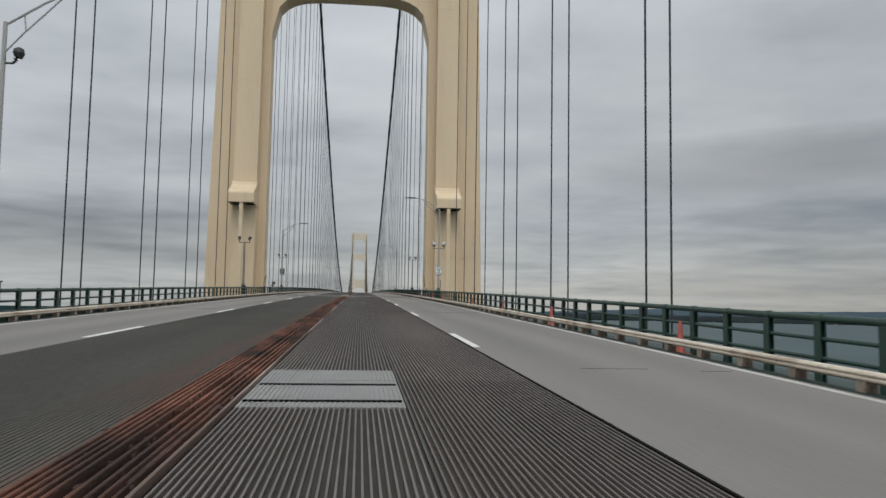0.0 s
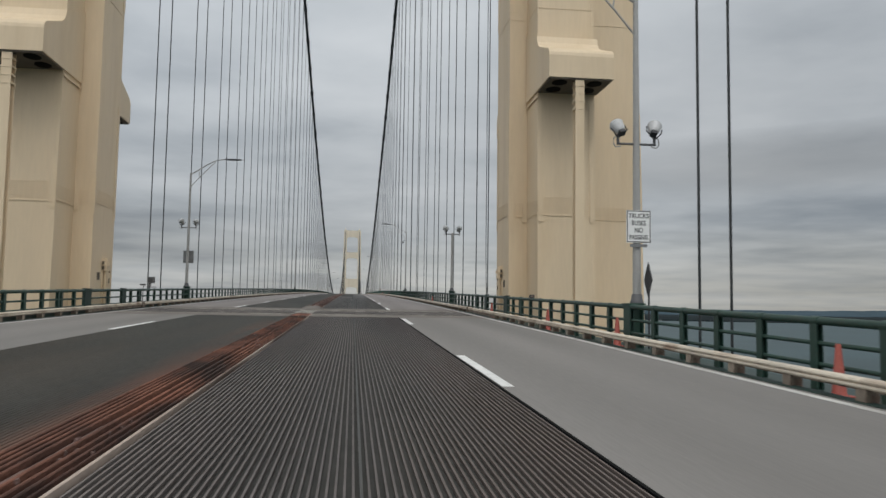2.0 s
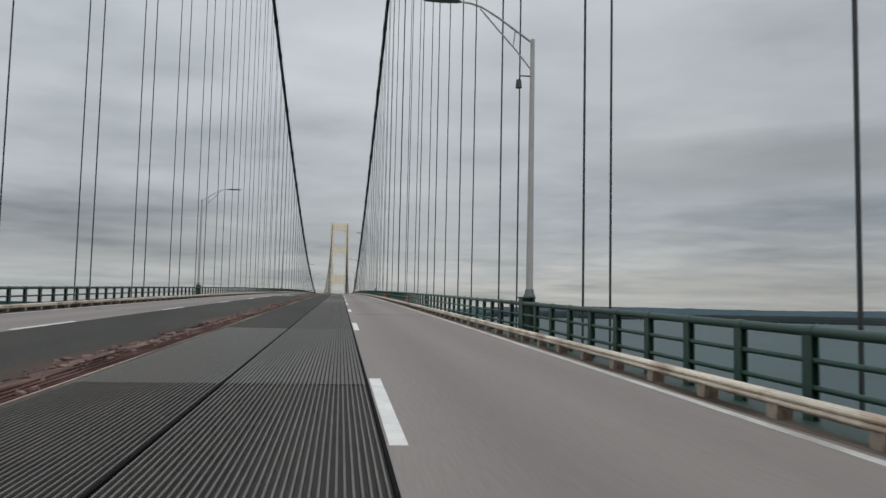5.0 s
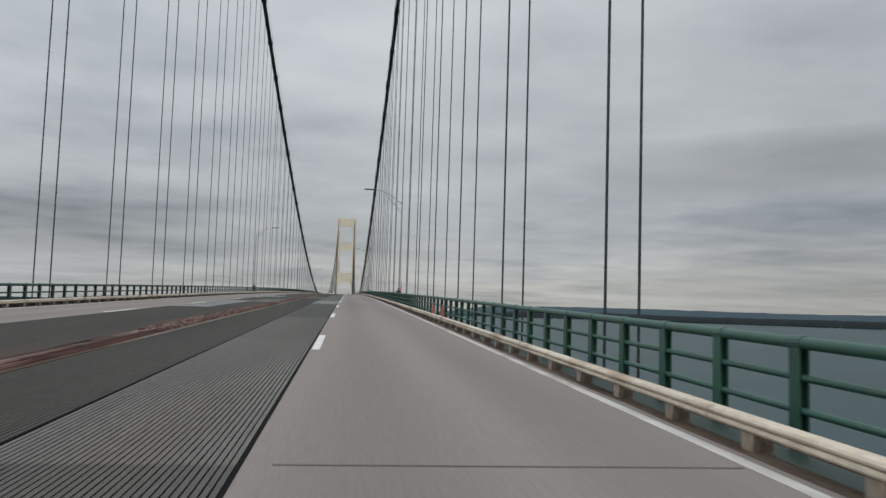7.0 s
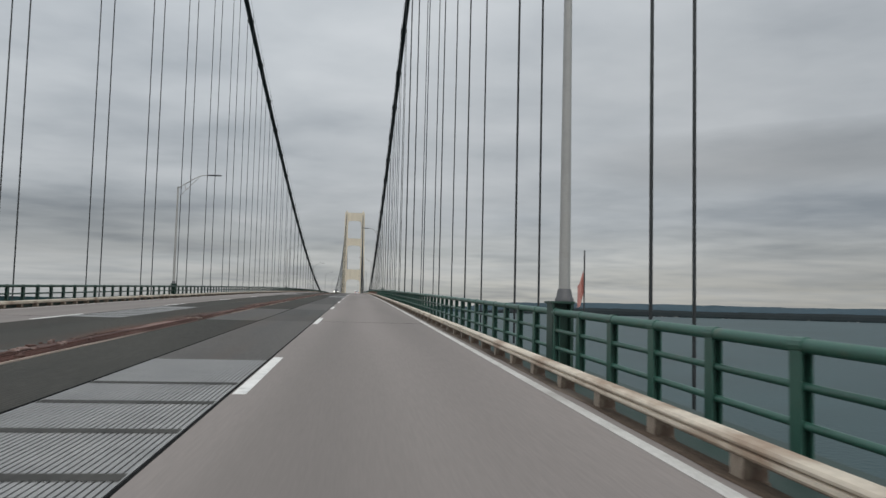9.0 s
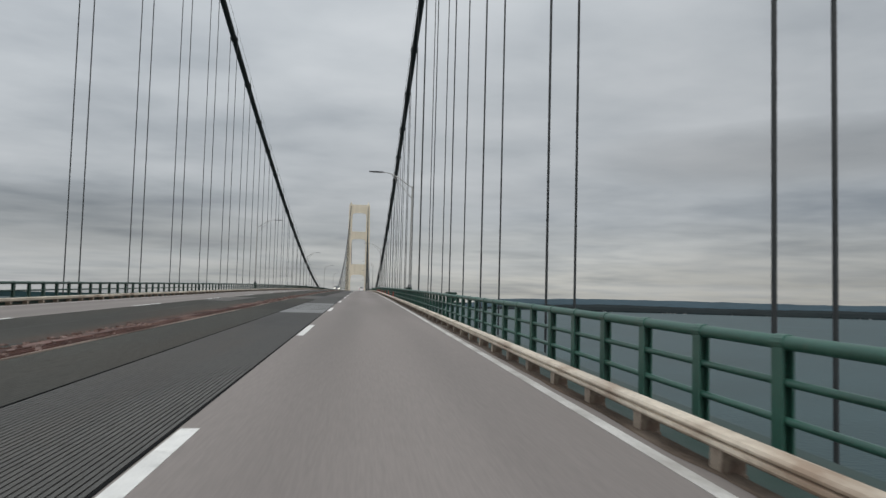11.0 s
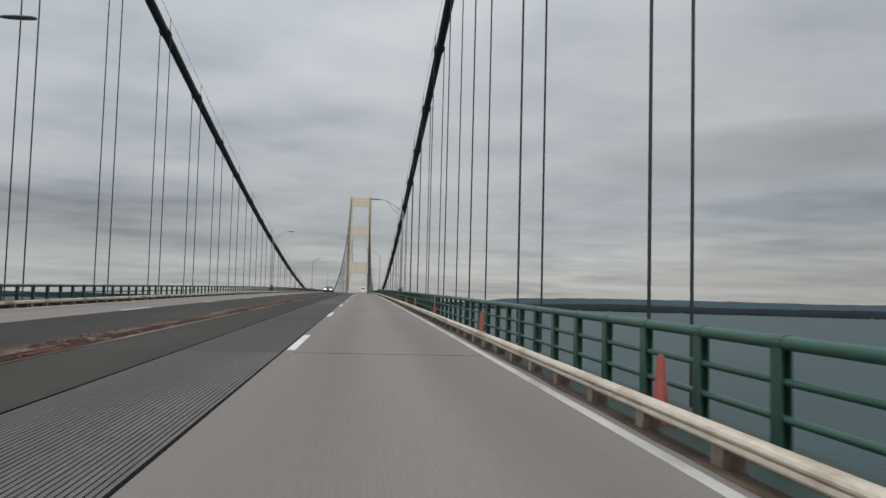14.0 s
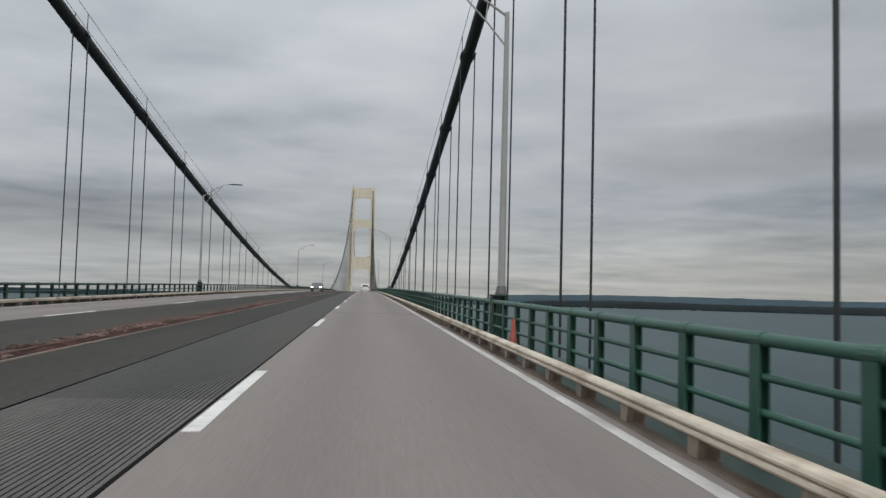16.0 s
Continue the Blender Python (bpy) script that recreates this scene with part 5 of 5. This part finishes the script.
# ---------------------------------------------------------------- lamps
MAST = material("brown_weathered_mast", (0.21, 0.185, 0.15), 0.65, vary=0.2, scale=2.0, fine_scale=40, bump=0.1, tint=(0.12, 0.09, 0.06), tint_amount=0.6, tint_scale=2.5)
def street_lamp(side, y, arm=True, floods=False, dark=False, label="", off=8.46):
    metal = MAST if dark else GALV
    x = side * (off if side > 0 else 8.40)
    lamp = tagged(empty("street_lamp", x, y, road_z(y)), label or "grey galvanised street lamp on the bridge railing", "street lamp", group="street lamps")
    inward = side * -max(0.0, abs(x) - 0.16 - 8.21)
    g = Geo().box(-0.16 + inward, -0.13 + inward, -0.20, 0.20, -0.14, 0.93).box(-0.14 + min(inward, 0), 0.16 + max(inward, 0), -0.02, 0.02, -0.14, 0.93).box(0.15 + inward, 0.18 + inward, -0.20, 0.20, -0.14, 0.93).box(-0.20 + inward, 0.22 + inward, -0.22, 0.22, 0.93, 0.965)
    paint = OLDSHADEGREEN
    part("pedestal", g.mesh("pedestal", paint), paint, lamp, "green steel pedestal in the railing")
    part("collar", Geo().tube([(0, 0, 0.965), (0, 0, 1.0), (0, 0, 1.04), (0, 0, 1.15), (0, 0, 1.18)], [0.16, 0.16, 0.135, 0.118, 0.102], 14).mesh("collar", HEADGREY, True), HEADGREY, lamp, "dark grey base collar")
    top = 8.15 if arm else 4.72
    part("pole", Geo().tube([(0, 0, 1.0), (0, 0, top)], [0.098, 0.058 if arm else 0.082], 14).mesh("pole", metal, True), metal, lamp)
    s = -side
    if arm:
        part("bracket_arm", Geo().tube([(0, 0, 8.05), (s * 0.45, 0, 8.35), (s * 1.0, 0, 8.72), (s * 1.45, 0, 8.97), (s * 1.75, 0, 9.06), (s * 2.1, 0, 9.09)], [0.034, 0.034, 0.032, 0.03, 0.03, 0.028], 8).tube(
            [(0, 0, 7.25), (s * 0.5, 0, 7.85), (s * 1.0, 0, 8.38), (s * 1.5, 0, 8.93)], 0.024, 8).tube([(s * 0.55, 0, 7.92), (s * 0.5, 0, 8.36)], 0.02, 6).mesh("bracket_arm", GALV, True), GALV, lamp)
        head = [[(s * (2.05 + u), w * c[0], 9.09 + c[1] * h + 0.01 * u) for c in ((-1, 0.15), (-0.6, 1), (0.6, 1), (1, 0.15), (0.7, -0.7), (-0.7, -0.7))] for u, w, h in
                ((0, 0.05, 0.03), (0.12, 0.10, 0.05), (0.5, 0.15, 0.06), (0.95, 0.14, 0.05), (1.08, 0.06, 0.03))]
        part("lamp_head", Geo().loops(head).mesh("lamp_head", HEADGREY, True), HEADGREY, lamp, "slim grey lamp head")
    if floods:
        arm_z = 4.67
        part("cross_arm", Geo().tube([(-0.47, 0, arm_z), (0.47, 0, arm_z)], 0.028, 8).tube([(-0.44, 0, arm_z), (-0.44, 0, arm_z + 0.22)], 0.035, 8).tube([(0.44, 0, arm_z), (0.44, 0, arm_z + 0.22)], 0.035, 8).mesh(
            "cross_arm", DARK if dark else HEADGREY, True), HEADGREY, lamp, "flood light cross arm")
        aim = 1 if y < TOWER_Y else -1
        for dx in (-0.44, 0.44):
            m = Matrix.Translation((dx, 0, arm_z + 0.39)) @ Matrix.Rotation(radians(-aim * 35), 4, "X") @ Matrix.Rotation(radians(18 if dx > 0 else -18), 4, "Y") @ Matrix.Scale(0.78 if dark else 1.0, 4)
            rings = [[m @ Vector((r * math.cos(2 * math.pi * a / 14), r * math.sin(2 * math.pi * a / 14), z)) for a in range(14)] for r, z in ((0.05, -0.17), (0.10, -0.15), (0.135, -0.06), (0.165, 0.06), (0.172, 0.09))]
            fl = part("flood_light", Geo().loops(rings).mesh("flood_light", DARK if dark else BOWL, True), BOWL, lamp, "pale bowl-shaped flood light")
            rings = [[m @ Vector((r * math.cos(2 * math.pi * a / 14), r * math.sin(2 * math.pi * a / 14), z)) for a in range(14)] for r, z in ((0.165, 0.092), (0.14, 0.14), (0.08, 0.17), (0.02, 0.18))]
            part("lens", Geo().loops(rings).mesh("lens", DARK if dark else LENS, True), LENS, fl, "domed glass lens")
            part("yoke", Geo().tube([m @ Vector((-0.18, 0, 0.0)), m @ Vector((-0.17, 0, -0.14)), Vector((dx, 0, arm_z + 0.12)), m @ Vector((0.17, 0, -0.14)), m @ Vector((0.18, 0, 0.0))], 0.018, 6).mesh("yoke", DARK),
                 DARK, fl, "bent steel yoke")
            part("ballast", Geo().box(-0.075, 0.075, -0.075, 0.075, -0.235, -0.15, m).mesh("ballast", DARK), DARK, fl, "dark ballast housing")
            out = 1 if dx > 0 else -1
            part("feed_cable", Geo().tube([(dx, 0, arm_z + 0.19), (dx + out * 0.10, 0, arm_z + 0.13), (dx + out * 0.11, 0, arm_z), (dx + out * 0.05, 0, arm_z - 0.075), (dx - out * 0.06, 0, arm_z - 0.06), (dx - out * 0.08, 0, arm_z)], 0.016, 6).mesh(
                "feed_cable", GALV, True), GALV, fl, "looped feed conduit")
    return lamp


def panel_y(k):
    return FIRST + PANEL * k if k >= 1 else FIRST_SIDE + PANEL * (k + 1)


cam_mast = street_lamp(1, panel_y(5), label="grey street lamp with a small camera on a bracket")
part("camera_bracket", Geo().tube([(-0.05, 0, 7.1), (-0.35, 0, 7.1), (-0.38, 0, 6.95)], 0.02, 6).tube([(-0.38, 0, 6.98), (-0.38, 0, 6.75)], [0.07, 0.09], 10).mesh("camera_bracket", DARK), DARK, cam_mast, "small dark dome camera")
for k in (13, 21, 29, 37, 45, 53, 61, 69):
    street_lamp(1, panel_y(k))
for k in (9, 17, 25, 33, 41, 49, 57, 65):
    street_lamp(-1, panel_y(k))
left_mast = street_lamp(-1, panel_y(1), floods=True, label="grey street lamp with two flood lights and a cabinet")
part("cabinet", Geo().box(-0.28, 0.32, 0.09, 0.33, 2.45, 3.18).box(-0.30, 0.34, 0.08, 0.35, 3.18, 3.215).box(-0.10, 0.10, 0.05, 0.09, 2.55, 2.65).box(-0.10, 0.10, 0.05, 0.09, 2.98, 3.08).mesh("cabinet", BOX), BOX, left_mast, "grey equipment cabinet")
street_lamp(1, 17.86, arm=False, floods=True, label="short galvanised mast with two round flood lights", off=8.35)
street_lamp(-1, panel_y(-1), arm=False, floods=True, dark=True, label="short mast with two dark flood lights before the tower")
sign_mast = street_lamp(1, panel_y(-1), floods=True, label="grey street lamp with flood lights and a traffic sign")
sign_mast.location.z -= 0.10
end_mast = street_lamp(-1, panel_y(-5), label="grey street lamp with a small camera and a sign box")
part("camera_box", Geo().tube([(0.05, 0, 6.98), (0.26, 0, 6.98), (0.32, 0, 7.04)], 0.03, 6).tube([(0.30, 0.0, 7.02), (0.32, 0.0, 7.10), (0.38, 0.0, 7.16), (0.40, 0.0, 7.28), (0.40, 0.0, 7.38), (0.40, 0.0, 7.43)], [0.07, 0.08, 0.12, 0.155, 0.13, 0.06], 12).mesh("camera_box", DARK), DARK, end_mast, "small dark camera")
end_mast.location.z += 0.10
part("sign_box", Geo().box(-0.02, 0.24, -0.20, -0.12, 1.75, 2.1).mesh("sign_box", BOX), BOX, end_mast, "small grey box")

# the traffic sign on the mast before the tower
sign = part("sign_plate", Geo().box(-0.29, 0.29, -0.135, -0.12, 2.35, 3.10).mesh("sign_plate", SIGN), SIGN, sign_mast, "white traffic sign")
part("sign_border", Geo().box(-0.28, 0.28, -0.1365, -0.135, 3.07, 3.09).box(-0.28, 0.28, -0.1365, -0.135, 2.36, 2.38).box(-0.28, -0.26, -0.1365, -0.135, 2.38, 3.07).box(0.26, 0.28, -0.1365, -0.135, 2.38, 3.07).mesh(
    "sign_border", INK), INK, sign, "thin black border")
for i, word in enumerate(("TRUCKS", "BUSES", "NO", "PASSING")):
    cu = bpy.data.curves.new("word", "FONT")
    cu.body, cu.size, cu.align_x, cu.extrude = word, 0.150, "CENTER", 0.0005
    cu.offset = 0.003
    tmp = bpy.data.objects.new("word", cu)
    me = bpy.data.meshes.new_from_object(tmp)
    me.materials.clear()
    me.materials.append(INK)
    bpy.data.objects.remove(tmp)
    ob = part("word", me, INK, sign, "black lettering " + word)
    ob.matrix_basis = pose(0, -0.1372, 2.92 - i * 0.165, 90, 0, 0) @ Matrix.Diagonal((0.86 if len(word) < 7 else 0.78, 1, 1, 1))
part("under_plate", Geo().box(-0.20, 0.20, -0.13, -0.115, 2.25, 2.32).mesh("under_plate", BOX), BOX, sign_mast, "narrow grey plate")

# diamond sign seen edge on, clamped to the railing
y = -15.5
dia = tagged(empty("diamond_sign", 8.60, y, road_z(y)), "diamond traffic sign on a thin post at the railing", "sign")
part("post", Geo().tube([(0, 0, -0.14), (0, 0, 1.75)], 0.022, 8).mesh("post", DARK), DARK, dia)
part("panel", Geo().loops([[(u, 0.0, 1.0), (u, 0.24, 1.40), (u, 0.0, 1.80), (u, -0.24, 1.40)] for u in (-0.02, 0.0)]).mesh("panel", DARK), DARK, dia, "dark back of the sign")

# flag on the lamp past the tower
y = FIRST + PANEL * 13 - 0.75
fl = tagged(empty("warning_flag", 8.58, y, road_z(y)), "small red warning flag on a thin pole at the railing", "flag")
part("pole", Geo().tube([(0, 0, -0.14), (0, 0, 1.80)], 0.012, 6).mesh("pole", DARK), DARK, fl)
g = Geo()
for i in range(7):
    for z in (1.10, 1.46):
        g.v.append((-0.012 - i * 0.015, 0.03 * math.sin(i * 1.1), z - i * 0.040 - (0.05 * math.sin(i * 0.6) if z < 1.2 else 0)))
g.f = [(2 * i, 2 * i + 2, 2 * i + 3, 2 * i + 1) for i in range(6)]
fm = part("cloth", g.mesh("cloth", FLAG), FLAG, fl, "red cloth")
fm.modifiers.new("thick", "SOLIDIFY").thickness = 0.006


# ---------------------------------------------------------------- traffic cones on the service walk
def cone(x, y, height):
    c = tagged(empty("traffic_cone", x, y, road_z(y) - 0.14), "faded orange traffic cone on the service walk behind the kerb rail", "traffic cone", group="traffic cones")
    part("base", Geo().box(-0.17, 0.17, -0.17, 0.17, 0, 0.035).mesh("base", ORANGE), ORANGE, c)
    rings = [[(r * math.cos(2 * math.pi * a / 16), r * math.sin(2 * math.pi * a / 16), z) for a in range(16)] for r, z in ((0.105, 0.035), (0.090, 0.06), (0.036, height - 0.03), (0.030, height), (0.022, height + 0.004))]
    part("body", Geo().loops(rings).mesh("body", ORANGE, True), ORANGE, c)
    return c


CONES = [-68.6, -57.9, -49.0, -39.5, -23.3, -15.1, -8.6, 1.2, 26.7, 98.95, 124.3, 127.6, 267.35, 279.3, 291.35, 304.2, 316.4, 326.0, 338.8]
for i, y in enumerate(CONES):
    cone(8.01 + 0.01 * math.sin(i * 2.3), y, 0.67)


# ---------------------------------------------------------------- vehicles far along the road
def car(x, y, turn, paint, tall, label):
    c = tagged(empty("car", x, y, road_z(y)), label, "car")
    c.rotation_euler = (0, 0, radians(turn))
    h = 1.68 if tall else 1.45
    hood_h = 1.05 if tall else 0.85
    side_prof = [(-2.3, 0.35), (2.25, 0.35), (2.35, 0.6), (2.3, hood_h - 0.12), (1.25, hood_h), (0.55, h - 0.08), (0.2, h), (-1.7, h), (-2.05, h - 0.1), (-2.3, hood_h), (-2.36, 0.7)]
    rings = []
    for u, inset in ((-0.92, 0.10), (-0.86, 0.0), (0.86, 0.0), (0.92, 0.10)):
        rings.append([(u * (0.84 if z > hood_h + 0.02 else 1.0), yy * (1 - inset * 0.15), z) for yy, z in side_prof])
    part("body", Geo().loops(rings).mesh("body", paint), paint, c)
    part("rear_window", Geo().box(-0.62, 0.62, -2.31, -2.16, hood_h + 0.08, h - 0.16).mesh("rear_window", WINDOW), WINDOW, c)
    part("windscreen", Geo().box(-0.64, 0.64, -0.02, 0.02, 0, h - hood_h - 0.12, pose(0, 0.96, hood_h + 0.04, 40)).mesh("windscreen", WINDOW), WINDOW, c)
    for sx in (-1, 1):
        part("side_window", Geo().box(*sorted((sx * 0.755, sx * 0.80)), -1.75, 0.35, hood_h + 0.1, h - 0.18).mesh("side_window", WINDOW), WINDOW, c)
        part("tail_light", Geo().box(*sorted((sx * 0.62, sx * 0.88)), -2.40, -2.28, 0.78, 1.05).mesh("tail_light", TAIL), TAIL, c)
        part("headlight", Geo().box(*sorted((sx * 0.52, sx * 0.86)), 2.28, 2.38, 0.62, 0.78).mesh("headlight", HEAD), HEAD, c, "lit headlight")
        for yy in (-1.42, 1.42):
            w = part("wheel", Geo().tube([(sx * 0.70, yy, 0.34), (sx * 0.92, yy, 0.34)], 0.34, 16).mesh("wheel", TYRE), TYRE, c)
            part("rim", Geo().tube([(sx * 0.90, yy, 0.34), (sx * 0.935, yy, 0.34)], 0.21, 12).mesh("rim", GALV), GALV, w)
    return c


car(5.1, 500.0, 0, CARPAINT, True, "white tall car far ahead in the paved lane")
car(-2.9, 456.0, 180, DARKCAR, False, "dark oncoming car with lit headlights in the far lanes")

# small equipment at the railings
y = 227.75
box = tagged(empty("equipment_box", 8.86, y, road_z(y)), "green painted equipment box outside the railing", "box")
part("box_body", Geo().box(0.0, 0.21, -0.12, 0.14, 0.50, 0.82).mesh("box_body", GREEN), GREEN, box)
part("box_column", Geo().box(-0.20, -0.005, -0.08, 0.10, 0.42, 0.82).box(-0.005, 0.07, -0.06, 0.08, 0.42, 0.50).mesh("box_column", GREEN), GREEN, box)
part("box_lid", Geo().box(-0.25, 0.23, -0.16, 0.18, 0.82, 0.86).box(-0.22, 0.20, -0.13, 0.15, 0.86, 0.875).mesh("box_lid", OLDSHADEGREEN), OLDSHADEGREEN, box, "dark overhanging lid")
for x0, x1 in ((-0.04, 0.13), (-0.12, -0.22)):
    part("box_leg", Geo().tube([(x0, 0.0, 0.43), (x1, 0.05, -0.14)], 0.022, 6).mesh("box_leg", GREEN), GREEN, box)
y = 10.0
sig = tagged(empty("signal_box", -8.62, y, road_z(y)), "small grey box on a post above the railing", "box")
part("post", Geo().tube([(0, 0, -0.14), (0, 0, 1.13)], 0.04, 8).tube([(0.08, 0, 0.95), (0.08, 0, 1.13)], 0.02, 6).mesh("post", DARK), DARK, sig)
case = part("case", Geo().box(-0.09, 0.25, -0.12, 0.12, 1.12, 1.43).box(-0.10, 0.27, -0.13, 0.13, 1.43, 1.45).mesh("case", BOX), BOX, sig, "weathered grey case")
part("face", Geo().box(-0.04, 0.20, -0.126, -0.12, 1.16, 1.39).mesh("face", HEADGREY), HEADGREY, case, "darker front panel")
part("visor", Geo().box(0.25, 0.29, -0.10, 0.02, 1.18, 1.25).box(0.25, 0.29, -0.10, 0.02, 1.30, 1.37).mesh("visor", DARK), DARK, case, "small dark visors")
part("foot", Geo().box(-0.11, 0.36, -0.06, 0.06, 0.90, 0.94).mesh("foot", HEADGREY), HEADGREY, sig, "flat mounting plate")
y = 8.75
sensor = tagged(empty("sensor", -8.62, y, road_z(y)), "small dark sensor on a stalk above the railing", "sensor")
part("stalk", Geo().tube([(0.02, 0, -0.14), (0.02, 0, 0.88), (0.06, 0, 1.01)], 0.018, 6).mesh("stalk", DARK), DARK, sensor)
part("sensor_head", Geo().box(-0.12, 0.14, -0.05, 0.07, 1.00, 1.08).box(-0.15, -0.12, -0.04, 0.06, 1.02, 1.05).mesh("sensor_head", DARK), DARK, sensor)

# a thin line hanging beside the tower to the railing
y = 4.12
line = tagged(empty("hanging_line", 8.27, y, road_z(y) + 0.872), "thin dark line hanging beside the tower leg", "line")
part("rope", Geo().tube([(0, 0, 0.0), (-0.02, 0, 0.5), (-0.05, 0, 2.0), (-0.08, 0, 32.0)], 0.018, 6).mesh("rope", ROPE, True), ROPE, line)

# small marker box on the railing before the tower
y = -5.35
mark = tagged(empty("marker_box", 8.265, y, road_z(y) + 0.845), "small dark marker box on the railing top", "box")
part("case", Geo().box(-0.085, 0.085, -0.06, 0.06, 0.0, 0.11).box(-0.03, 0.03, -0.04, 0.04, -0.05, 0.0).mesh("case", DARK), DARK, mark)
part("face", Geo().box(-0.055, 0.055, -0.064, -0.06, 0.03, 0.08).mesh("face", BRACKET), BRACKET, mark, "worn brownish face")
